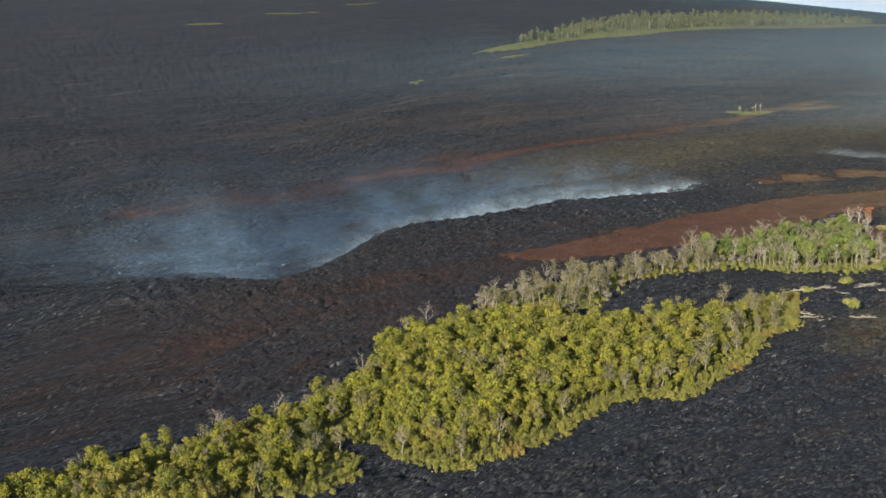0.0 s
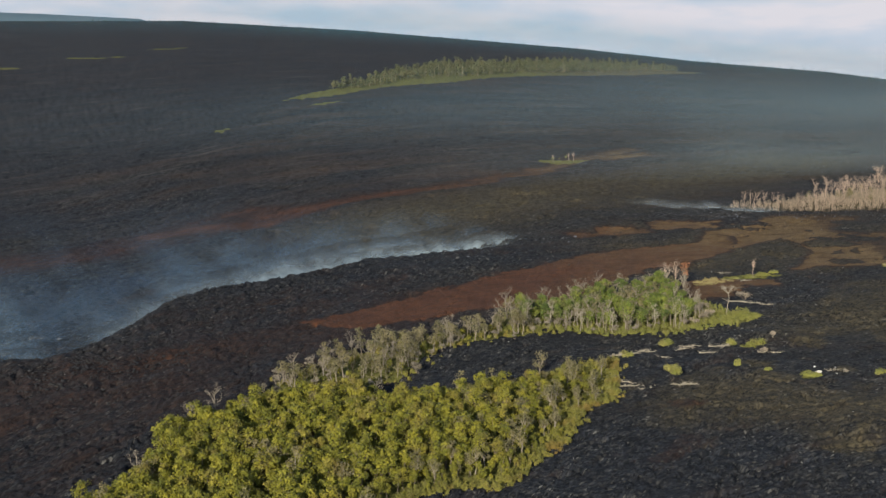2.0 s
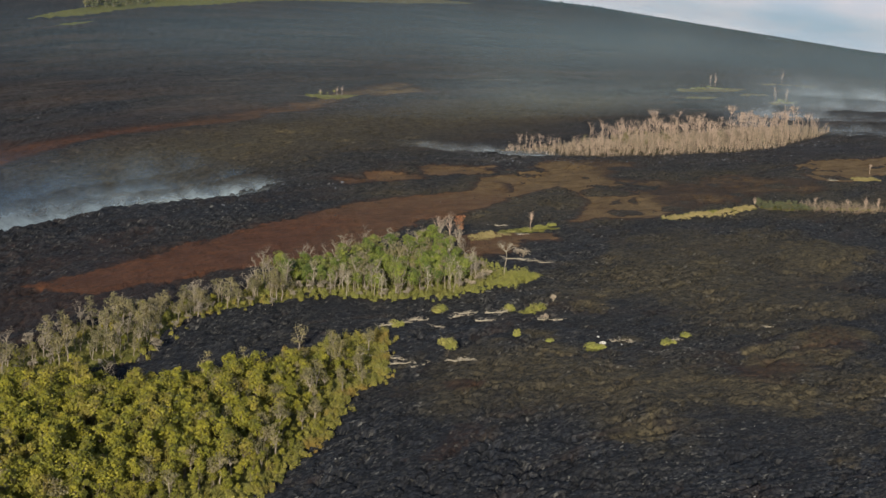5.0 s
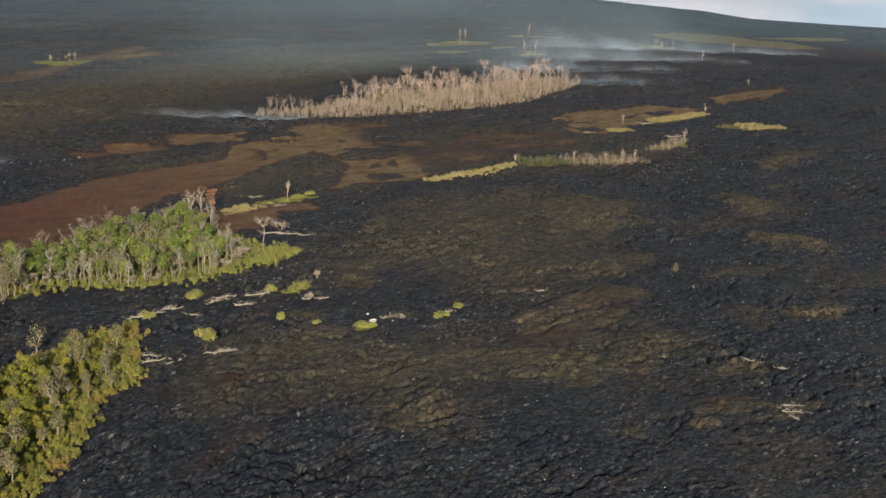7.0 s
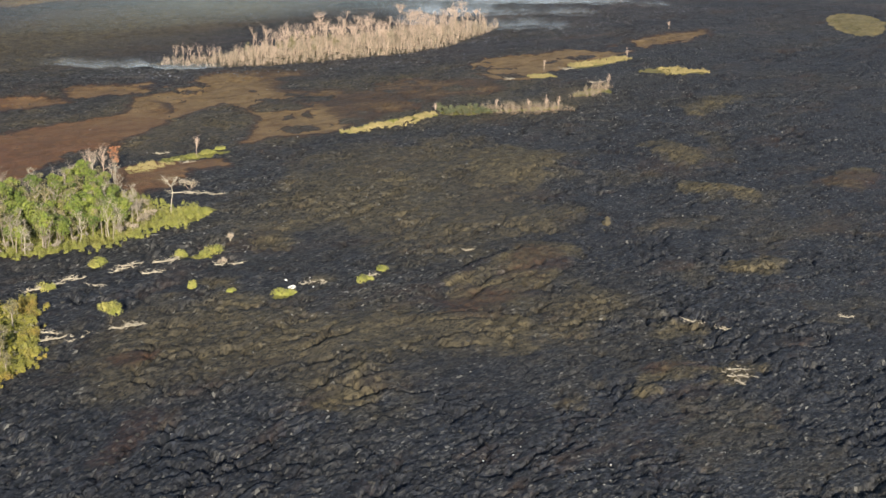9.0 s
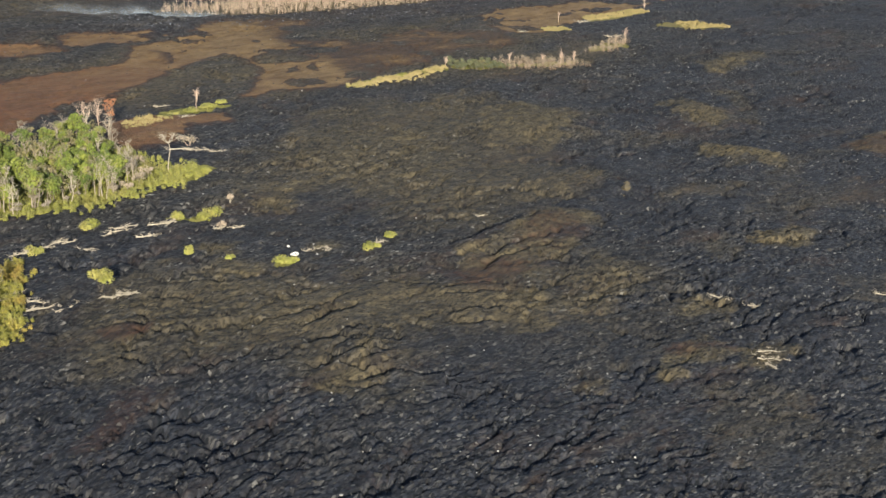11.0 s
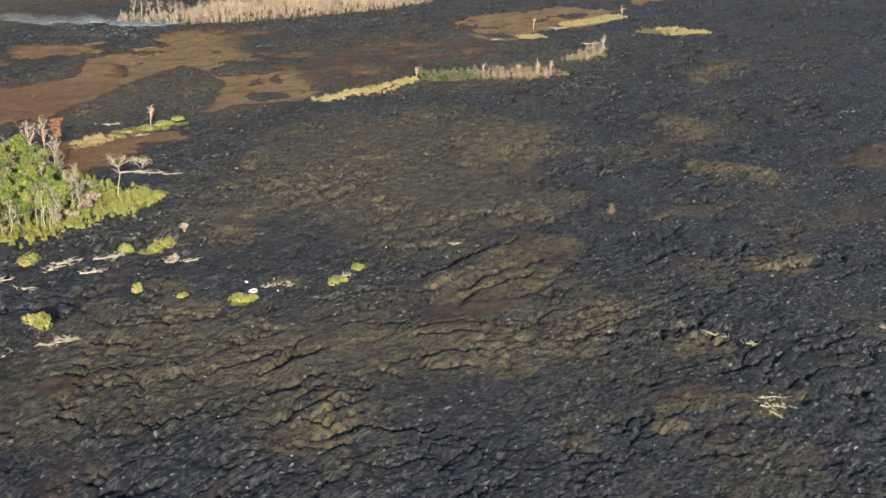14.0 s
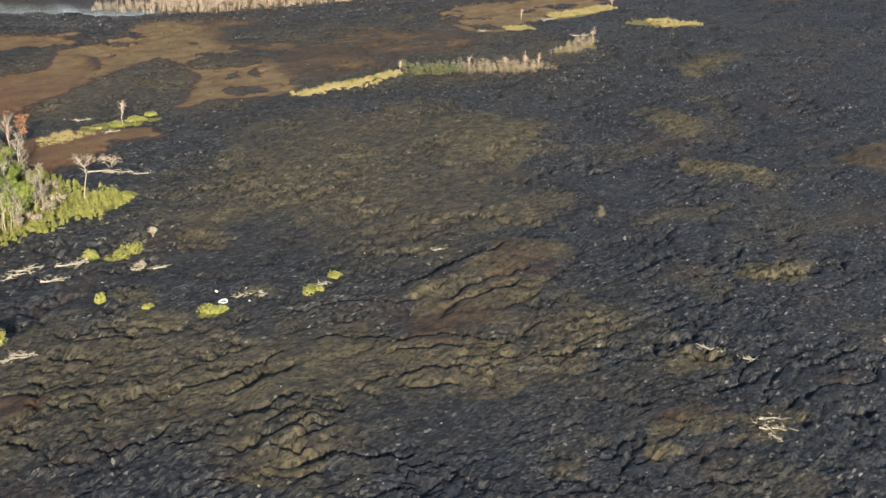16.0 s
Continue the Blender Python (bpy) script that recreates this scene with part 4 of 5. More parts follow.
joined("forest_trees", live, rest, 9, (BARK, LEAF), "dense leafy yellow-green trees of the forest island", "trees", 0.6, 1.35, ("trunk", "crown"), forest_height(rest))


# dying and dead trees
rng = random.Random(14)
grey = [live_tree(rng, rng.uniform(5.5, 7.5), rng.uniform(2.6, 3.8), 240, 0.20) for _ in range(5)]
bare = [dead_tree(rng, rng.uniform(7.0, 9.5), 0.30, 4) for _ in range(7)]
flat_top = dead_tree(random.Random(3), 10.0, 0.34, 6, True)
ferny = [mound(rng, rng.uniform(1.4, 2.6), rng.uniform(1.6, 2.6), 90, 0.22) for _ in range(6)]
brush = [shrub(rng, rng.uniform(1.6, 2.8), rng.uniform(1.8, 2.6), 60, 0.30) for _ in range(3)]


def mixed(ring, gap, seed):
    pts = scatter(ring, gap, seed)
    order = list(range(len(pts)))
    random.Random(seed + 1).shuffle(order)
    return pts[order]


def edge_spots(ring, gap, seed, inward=0.0, spread=2.0):
    """Places along the ring's outline."""
    r = random.Random(seed)
    out = []
    mid = np.mean(np.array(ring), axis=0)
    for (ax, ay), (bx, by) in zip(ring, ring[1:] + ring[:1]):
        n = max(1, int(math.hypot(bx - ax, by - ay) / gap))
        for k in range(n):
            f = (k + r.random()) / n
            out.append((ax + (bx - ax) * f + r.gauss(0, spread), ay + (by - ay) * f + r.gauss(0, spread)))
    return np.array(out)


g_spots = mixed(FOREST, 8.0, 15)[:70]
protos_g, left = make_protos("dying_ohia_tree", grey, (BARK_GREY, LEAF_GREY), ("trunk", "crown"), "half-dead ohia tree with thin grey-green leaves", "tree", "dying trees", g_spots, 16)
plant(protos_g, left, 17, 0.85, 1.25)
plant(protos_g, mixed([(44, 290), (60, 292), (84, 326), (98, 345), (92, 362), (64, 346), (48, 330)], 6.0, 217), 218, 0.6, 1.0)
b_spots = edge_spots(FOREST[25:], 13, 18, 0, 1.5)
b_spots = b_spots[along(b_spots[:, 0], b_spots[:, 1], FOREST[25:])[0] < 5]
protos_b, left = make_protos("dead_tree", bare, (BARK_GREY, BARK_GREY), ("trunk", "crown"), "bare grey dead ohia tree with crooked branches", "dead tree", "dead trees", b_spots, 19)
plant(protos_b, left, 20, 0.4, 0.7)
plant(protos_g, mixed(BELT, 3.6, 22), 23, 0.4, 1.2)
plant(protos, mixed(BELT, 6.5, 21), 21, 0.35, 0.7, 40)
plant(protos_b, mixed(BELT, 8.0, 24), 25, 0.5, 1.0)
joined("forest_edge_ferns", ferny, np.vstack([edge_spots(FOREST, 0.55, 26, 0, 1.2), edge_spots(FOREST[9:24], 0.42, 126, 0, 1.3), mixed([(70, 306), (84, 324), (98, 345), (104, 370), (90, 362), (84, 340), (72, 318)], 2.0, 127), edge_spots(BELT, 0.9, 27, 0, 2.2)]), 28, (BARK, LEAF_EDGE),
       "low yellow-green ferns and shrubs along the forest edge", "shrubs", 0.35, 0.95, ("stem", "foliage"))

# the middle grove: green inside, dead trunks all round
protos_m, left = make_protos("ohia_tree", [live_tree(rng, rng.uniform(6.5, 9.0), rng.uniform(3.4, 4.8), 700, 0.25) for _ in range(4)], (BARK, LEAF_GROVE), ("trunk", "crown"), "tall leafy green ohia tree inside the middle grove", "tree", "middle grove trees", mixed(GROVE_WOOD, 4.0, 30), 31)
plant(protos_m, left, 32, 0.65, 1.1, 120)
plant(protos_g, mixed(GROVE_WOOD, 9.0, 33), 34, 0.9, 1.3)
plant(protos_b, np.vstack([mixed(GROVE_WOOD, 10.0, 35), edge_spots(GROVE_WOOD, 8.0, 36, 0, 1.5)]), 37, 0.75, 1.15)
joined("grove_ferns", ferny, np.vstack([edge_spots(GROVE, 0.3, 38, 0, 1.7), mixed(GROVE, 2.2, 39), mixed([(142, 408), (166, 416), (158, 426), (150, 446), (146, 430)], 1.9, 139)]), 40, (BARK, LEAF_PALE), "light green ferns and grass under the middle grove", "shrubs", 0.2, 0.95, ("stem", "foliage"))


ashen = [shrub(rng, rng.uniform(3.0, 5.0), rng.uniform(2.0, 3.2), 200, 0.17) for _ in range(5)]
a_spots = np.vstack([edge_spots(GROVE_WOOD[:6], 3.6, 240, 0, 1.8), edge_spots(BELT, 4.5, 241, 0, 2.5)])
protos_a, left = make_protos("withered_bush", ashen, (BARK_GREY, LEAF_ASH), ("stem", "foliage"), "leafless grey withered bush at the grove's edge", "bush", "withered bushes", a_spots, 242)
plant(protos_a, left, 243, 0.6, 1.15)
pale = [dead_tree(rng, rng.uniform(7.5, 10.5), 0.17, 5) for _ in range(5)]
p_spots = np.vstack([edge_spots(GROVE_WOOD[1:6], 6.5, 41, 0, 1.2), edge_spots(GROVE_WOOD, 13.0, 42, 0, 2.0)])
protos_p, left = make_protos("dead_tree", pale, (BARK_WHITE, BARK_WHITE), ("trunk", "crown"), "tall slender pale dead trunk round the middle grove", "dead tree", "pale dead trees", p_spots, 43)
plant(protos_p, left, 44, 0.75, 1.1)


def single(name, shape, mats, names, at, label, category, turn=0.0, size=1.0, sink=0.1):
    root = thing(name, [(n, s.mesh(n, m), "") for n, s, m in zip(names, shape, mats)], label, category)
    root.matrix_basis = seat(at[0], at[1], sink, turn, size)
    return root


single("dead_tree", flat_top, (BARK_WHITE, BARK_WHITE), ("trunk", "crown"), (157.9, 420.6), "bleached dead tree with a flat-topped crown of bare branches", "dead tree", size=1.12)
single("dead_tree", dead_tree(random.Random(8), 7.0, 0.08, 4), (BARK_TAN, BARK_TAN), ("trunk", "crown"), (187, 472), "narrow tan dead trunk standing on a grass strip", "dead tree")
for k, (x, y) in enumerate([(149, 457), (153, 459)]):
    single("dead_tree", dead_tree(random.Random(40 + k), 13.0 - k, 0.16, 6), (BARK_TAN, BARK_TAN), ("trunk", "crown"), (x, y), "tall pale tan dead tree at the grove's back", "dead tree")
single("rusty_tree", live_tree(random.Random(50), 9.5, 3.4, 320, 0.22), (BARK, LEAF_RED), ("trunk", "crown"), (157, 461), "scorched tree with rust-brown withered leaves", "tree")
single("dry_bush", shrub(random.Random(51), 3.0, 6.0, 120, 0.28), (BARK_TAN, DRY), ("stem", "foliage"), (171, 439.5), "dry pinkish-tan bare bush on rust-red ground", "bush")

for k, (x, y, hi) in enumerate([(147, 413, 4.0), (151, 418, 3.4), (149, 424, 4.2), (153, 428, 3.2), (143, 410, 3.4)]):
    single("dry_bush", shrub(random.Random(250 + k), hi, 3.6, 90, 0.26), (BARK, DRY), ("stem", "foliage"), (x, y), "withered brown bush at the grove's edge", "bush")

# the far dead grove
tan = [dead_tree(rng, rng.uniform(10.0, 14.0), 0.24, 5) for _ in range(8)]
t_spots = np.vstack([mixed(FAR_GROVE, 7.4, 60)])
protos_t, left = make_protos("scorched_tree", tan, (BARK_TAN, BARK_TAN), ("trunk", "crown"), "bare tan scorched tree in the far dead grove", "dead tree", "far dead grove", t_spots, 61)
left = plant(protos_t, left, 62, 0.75, 1.3, 230, low_edge(left, FAR_GROVE, 20, 0.6))
if len(left):
    joined("scorched_trees", tan, left, 63, (BARK_TAN, BARK_TAN), "more bare tan scorched trees in the far dead grove", "dead trees", 0.6, 1.0, ("trunk", "crown"))
crowned = [dead_tree(rng, rng.uniform(13.0, 16.5), 0.20, 7, k % 2 == 0) for k in range(4)]
protos_c, left = make_protos("scorched_tree", crowned, (BARK_TAN, BARK_TAN), ("trunk", "crown"), "tall bare scorched tree that stands above the far dead grove", "dead tree", "tall scorched trees",
                             mixed([(262, 616), (300, 606), (372, 616), (424, 650), (420, 660), (389, 656), (350, 648), (317, 642)], 13.0, 260), 261)
plant(protos_c, left, 262, 0.75, 1.1, 44)
tall_brush = [upright_brush(rng, rng.uniform(4.5, 7.5), rng.uniform(2.4, 3.8), 7, 80) for _ in range(5)]
under = mixed(FAR_GROVE, 2.7, 64)
joined("dead_undergrowth", tall_brush, under, 66, (BARK_TAN, DRY_DUN), "dense tan dead undergrowth of the far grove", "undergrowth", 0.55, 1.25, ("stem", "foliage"), low_edge(under, FAR_GROVE, 24, 0.45))
plant(protos_g, mixed([(262, 606), (300, 608), (330, 622), (300, 630), (270, 618)], 9, 67), 68, 0.9, 1.3, 24)

# broken strips and little islands of brush along the rust-red flows
thicket = [upright_brush(rng, rng.uniform(2.6, 5.0), rng.uniform(1.4, 2.4), 8, 60) for _ in range(5)]
joined("dry_thicket", thicket, np.vstack([mixed([(306, 480), (340, 474), (341, 484), (318, 490), (306, 489)], 1.7, 70), mixed([(349, 492), (360, 487), (384, 503), (380, 511), (360, 497)], 1.9, 71)]), 72, (BARK_DUN, DRY_DUN),
       "tan dead thicket on a strip of old ground", "thicket", 0.4, 0.95, ("stem", "foliage"))
joined("green_thicket", brush, np.vstack([mixed([(287, 486), (308, 480), (308, 490), (290, 497)], 2.0, 73)]), 74, (BARK, LEAF_FAR), "low dark green thicket between grass strips", "thicket", 0.6, 1.0, ("stem", "foliage"))
bunch = [tussock(rng, rng.uniform(0.7, 1.3), rng.uniform(1.4, 2.2), 60) for _ in range(5)]
grass_places = np.vstack([mixed([(160, 460), (168, 461), (177, 466), (174, 470), (163, 467)], 1.2, 175), np.array([(x, y + random.Random(i).gauss(0, 1.2)) for i, (x, y) in enumerate([(243 + 0.25 * k, 479 + 0.057 * k) for k in range(174)])]),
                          mixed([(425, 512), (447, 510), (436, 522), (426, 524)], 1.3, 75), mixed([(394, 543), (436, 549), (434, 555), (398, 552)], 1.3, 76), mixed([(360, 526), (371, 524), (371, 532), (361, 533)], 1.2, 77)])
joined("strip_brush", ferny, grass_places[::5], 79, (BARK, DRY_GRASS), "low yellowish bushes along strips of old ground", "shrubs", 0.25, 0.6, ("stem", "foliage"))
joined("grass_tufts", bunch, grass_places, 78, (BARK, DRY_GRASS), "dry yellow grass tufts on strips of old ground", "grass", 0.6, 1.3, ("stem", "foliage"))
for n, (x, y, high) in enumerate([(310, 484, 4.5), (331, 481, 6.0), (336, 480, 4.2), (325, 484, 4.6), (382, 505, 6.0), (287, 490, 4.0), (433, 551, 4.5), (380, 545, 4.5), (448, 806, 10), (453, 809, 11), (545, 872, 11), (462, 752, 10),
                                  (470, 751, 9), (600, 795, 7), (585, 770, 6), (596, 772, 6), (512, 607, 5), (190, 772, 4), (193, 772, 4.5), (180, 770, 3), (560, 700, 5), (640, 760, 6)]):
    single("dead_tree", dead_tree(random.Random(80 + n), high, 0.14, 4), (BARK_TAN, BARK_TAN), ("trunk", "crown"), (x, y), "lone tan dead snag on a small grass island", "dead tree")
joined("island_brush", brush, np.vstack([mixed([(430, 806), (466, 812), (470, 818), (440, 816)], 3.4, 110), mixed([(462, 748), (478, 748), (476, 756), (464, 757)], 2.6, 111), mixed([(580, 775), (606, 785), (596, 795)], 3.2, 112),
                                         mixed([(178, 767), (196, 770), (194, 774), (181, 772)], 4.2, 113)]), 114, (BARK, LEAF_PALE), "pale green brush on small islands of old ground", "brush", 0.45, 0.9, ("stem", "foliage"))

# woods on the far hill and along the skyline
far_tree = []
for k in range(5):
    r = random.Random(120 + k)
    t, c = Shape(), Shape()
    hi = r.uniform(7, 13)
    t.limb((0, 0, -1), (0, 0, hi * 0.8), 0.3, 0.15, 4)
    for n in range(56):
        f = r.random()
        q = Vector((r.gauss(0, 1), r.gauss(0, 1), 0)) * (1.7 * (1.1 - 0.5 * f))
        c.blade(Vector((q.x, q.y, hi * (0.2 + 0.8 * f))), 0.95, r, Vector((q.x, q.y, 0.6)).normalized())
    far_tree.append((t, c))
hill = mixed(HILL_FOREST, 10.0, 121)
hill = hill[along(hill[:, 0], hill[:, 1], HILL_FOREST[:8])[0] > 14 + 40 * fbm(hill[:, 0], hill[:, 1], 90, 3, 125)]
joined("hill_forest", far_tree, hill[:2400], 122, (BARK_GREY, LEAF_FAR), "grey-green forest along the brow of the far hill", "forest", 0.45, 1.25, ("trunk", "crown"))
ridge_pts = []
r = random.Random(123)
for k in range(1500):
    az = r.uniform(-16, 52)
    top = float(np.interp(az, (-180, 0, 20, 35, 50, 180), (3000, 3000, 2600, 2000, 1500, 1500)))
    far = top * r.uniform(0.93, 1.01)
    ridge_pts.append((20 + far * math.sin(radians(az)), 70 + far * math.cos(radians(az))))
small = [(Shape(), Shape()) for _ in range(2)]
for k, (t, c) in enumerate(small):
    r2 = random.Random(130 + k)
    t.limb((0, 0, -1), (0, 0, 4), 0.3, 0.2, 3)
    for n in range(12):
        c.leaf(Vector((r2.gauss(0, 2.2), r2.gauss(0, 2.2), r2.uniform(1, 6))), 2.0, r2)
joined("skyline_forest", small, np.array(ridge_pts), 131, (BARK, LEAF_DARK), "dark woods along the skyline", "forest", 0.2, 0.4, ("trunk", "crown"))

# bushes and fallen wood on the lava
def bush_at(x, y, high, wide, seed, label, leaves=260, mat=None):
    return single("bush", (shrub if high > 3 else mound)(random.Random(seed), high, wide, leaves, 0.26), (BARK, mat or LEAF_PALE), ("stem", "foliage"), (x, y), label, "bush", sink=0.05)


bush_at(117, 353, 5.4, 6.0, 140, "bright yellow-green bush growing from bare lava", 460)
for n, (x, y, hi, wi) in enumerate([(155.5, 351.5, 1.5, 4.6), (157.5, 351.2, 1.4, 4.0), (177, 352, 1.6, 4.2), (184, 356, 1.4, 2.8), (152, 387.5, 2.2, 4.6), (156, 388, 2.4, 4.0), (146.5, 386.5, 1.6, 3.4), (140, 365, 2.0, 1.8), (146, 358, 0.9, 2.6),
                                     (126, 390, 1.8, 4.0), (128, 391, 1.9, 3.6), (111, 378, 1.6, 4.2), (98.5, 346, 1.6, 4.2), (186, 473, 1.6, 5.0), (192, 475, 1.4, 5.0), (180, 471, 1.2, 4.0), (197, 477, 1.2, 4.0), (163, 419, 3.0, 5.0), (166, 417, 2.2, 4.4)]):
    bush_at(x, y, hi, wi, 141 + n, "low mounded yellow-green bush on the lava")
single("dry_bush", shrub(random.Random(170), 2.2, 2.4, 70, 0.26), (BARK_WHITE, DRY), ("stem", "foliage"), (162, 393), "pale dry stump with dead twigs", "bush")
single("dry_bush", shrub(random.Random(171), 1.8, 2.4, 60, 0.26), (BARK_WHITE, DRY), ("stem", "foliage"), (152.5, 377), "pale dry stump with dead twigs", "bush")


def log(rng, length, thick):
    """A fallen trunk, forked at one end, with a few broken branches, lying along x."""
    trunk, wood = Shape(), Shape()
    pts = crook(trunk, rng, (-length / 2, 0, thick * 0.7), (length / 2, rng.gauss(0, 0.5), thick * 0.9), thick, thick * 0.4, 4, 6, 0.35)
    for n in range(rng.randint(9, 15)):
        a = pts[rng.randint(0, 4)] + Vector((rng.gauss(0, 0.5), rng.gauss(0, 0.5), 0))
        tip = a + Vector((rng.uniform(-0.6, 1), rng.choice((-1, 1)) * rng.uniform(0.1, 0.9), 0)) * length * rng.uniform(0.15, 0.42)
        tip.z = thick * rng.uniform(0.5, 3.0)
        mids = crook(wood, rng, a, tip, thick * 0.5, thick * 0.2, 3, 4, 0.35)
        for _ in range(2):
            wood.limb(mids[2], mids[2] + Vector((rng.gauss(0, 0.6), rng.gauss(0, 0.6), rng.uniform(0, 0.5))), thick * 0.25, thick * 0.1, 3)
    return trunk, wood


for n, (x, y, length, turn) in enumerate([(116, 381, 7, 10), (119, 382, 6, -20), (122, 377, 5, -40), (134, 386, 8, 5), (141, 385, 7, -8), (136, 379, 7, -5), (131, 384.5, 6, 20), (102, 360, 5, -60), (103, 354, 6, -50), (104, 349, 8, 15),
                                           (109, 349, 8, 22), (118, 350, 8, 8), (121, 351.5, 5, -10), (152, 377, 4, 0), (156, 376, 4, 30), (169, 435, 15, -20), (175, 431, 5, -30), (163.5, 355.5, 3.4, 10), (167, 354, 4, 35), (210, 358, 4, 20), (90, 349, 9, 20),
                                           (94, 345, 8, 5), (98, 357, 6, -20), (227, 296, 4.6, -62), (230, 290, 5.2, -48), (216, 273, 5.2, -40), (214, 271, 5.5, -32), (213, 269, 3.5, -70), (259, 281, 4.5, -38), (180, 354, 3, 15), (144, 385, 6, 30), (108, 377, 6, 5),
                                           (182, 466, 6, 0), (179, 480, 5, -10), (350, 530, 6, 20), (390, 541, 10, 18), (385, 514, 14, 15)]):
    turn += random.Random(900 + n).uniform(-12, 12)
    shape = log(random.Random(200 + n), 0.68 * length, 0.15 if length < 6 else 0.19)
    root = thing("fallen_log", [("trunk", shape[0].mesh("trunk", BARK_WHITE), ""), ("crown", shape[1].mesh("crown", BARK_WHITE), "")], "bleached fallen trunk with broken branches lying on lava", "log", "fallen logs")
    reach = np.linspace(-0.3, 0.3, 5) * length
    rest_z = ground_z(x + reach * math.cos(radians(turn)), y + reach * math.sin(radians(turn)))
    root.matrix_basis = Matrix.Translation((x, y, float(0.5 * (rest_z.max() + rest_z.mean())))) @ Matrix.Rotation(radians(turn), 4, "Z")

# a pale ring-shaped thing and two pale stones by the low bush
WHITE = rock("chalky_white", (0.55, 0.53, 0.48), (0.80, 0.78, 0.72))
bm = bmesh.new()
ring = []
for k in range(20):
    t = 2 * math.pi * k / 20
    w = 1 + 0.06 * math.sin(3 * t)
    ring.append([bm.verts.new((r0 * w * math.cos(t) * 1.25, r0 * w * math.sin(t), zz + 0.05 * math.sin(2 * t))) for r0, zz in ((1.0, -0.2), (0.98, 0.26), (0.90, 0.28), (0.84, 0.0), (0.84, -0.2))])
for a, b in zip(ring, ring[1:] + ring[:1]):
    for k in range(4):
        bm.faces.new((a[k], b[k], b[k + 1], a[k + 1]))
me = bpy.data.meshes.new("white_ring")
bm.to_mesh(me)
me.materials.append(WHITE)
o = tagged(new("white_ring", me), "small chalky white ring-shaped rim on the lava", "ring")
o.matrix_basis = seat(159.5, 354.6, 0.0, 0.3, 0.8)


def boulder_mesh(seed, material, rough=0.35):
    b = bmesh.new()
    bmesh.ops.create_icosphere(b, subdivisions=1, radius=1)
    r = random.Random(seed)
    for v in b.verts:
        v.co *= 1 + r.uniform(-rough, rough)
        v.co.z *= 0.75
    m = bpy.data.meshes.new("stone")
    b.to_mesh(m)
    b.free()
    m.materials.append(material)
    return m


for n, (x, y, s) in enumerate([(164, 353, 0.34), (160.5, 359.5, 0.40), (166.5, 359, 0.34)]):
    o = tagged(new("white_stone", boulder_mesh(300 + n, WHITE, 0.2)), "small chalky white stone lying on the lava", "stone", "white stones")
    o.matrix_basis = seat(x, y, 0.05, n, s)
for n, (x, y, s) in enumerate([(255, 358, 1.5), (257, 360, 1.2), (253, 357, 1.0), (186, 308, 0.8), (155, 314, 0.9), (153, 311, 0.7)]):
    o = tagged(new("lava_boulder", boulder_mesh(310 + n, STONE_PALE)), "weathered olive-brown lava boulder", "boulder", "olive boulders")
    o.matrix_basis = seat(x, y, 0.4, n, s)

# loose clinker: the blocks on the levee and over the field
stones = [boulder_mesh(320 + n, STONE, 0.45) for n in range(6)]
r = random.Random(330)
made = 0
while made < 280:
    x, y = r.uniform(-90, 30), r.uniform(330, 500)
    d, s, side = along(np.array([x]), np.array([y]), CREST)
    if d[0] < 40 * r.random() and side[0] < 0:
        o = new("stone", stones[made % 6])
        o.parent = ground
        k = r.uniform(0.25, 0.55)
        o.matrix_basis = seat(x, y, 0.1, r.uniform(0, 6), k)
        made += 1


def clinker_field(name, count, seed, where, lo, hi, material, label):
    """Thousands of loose blocks as one mesh."""
    r = np.random.default_rng(seed)
    x, y = where(r, count)
    z = ground_z(x, y)
    base = [np.array([v.co[:] for v in m.vertices]) for m in stones]
    face = np.array([p.vertices[:] for p in stones[0].polygons])
    vs, fs = [], []
    for n in range(len(x)):
        t, s = r.uniform(0, 6.28), lo * (hi / lo) ** (r.random() ** 2)
        c, sn = math.cos(t), math.sin(t)
        v = base[n % 6] * s * (r.uniform(0.8, 1.6), r.uniform(0.7, 1.1), r.uniform(0.6, 1.0))
        vs.append(np.stack([v[:, 0] * c - v[:, 1] * sn + x[n], v[:, 0] * sn + v[:, 1] * c + y[n], v[:, 2] + z[n] + 0.1 * s], -1))
        fs.append(face + 12 * n)
    m = bpy.data.meshes.new(name)
    m.from_pydata(np.vstack(vs).tolist(), [], np.vstack(fs).tolist())
    m.materials.append(material)
    return tagged(new(name, m), label, "stones", kind="stuff")


def on_levee(r, count):
    line = np.array(CREST[1:9], float)
    k = r.integers(0, len(line) - 1, count)
    p = line[k] + (line[k + 1] - line[k]) * r.random((count, 1))
    return p[:, 0] + r.normal(0, 12, count), p[:, 1] - np.abs(r.normal(0, 22, count)) + 4


def on_field(r, count):
    a, d = np.radians(r.uniform(-20, 58, count)), 140 * (520 / 140) ** r.random(count)
    x, y = 40 + d * np.sin(a), 100 + d * np.cos(a)
    keep = ~wooded(x, y)
    return x[keep], y[keep]


clinker_field("levee_clinker", 11000, 331, on_levee, 0.12, 0.42, STONE, "loose black clinker blocks heaped along the levee")
clinker_field("field_clinker", 9000, 332, on_field, 0.12, 0.45, rock("grey_clinker", (0.012, 0.012, 0.014), (0.060, 0.057, 0.050)), "grey clinker blocks strewn over the lava field")


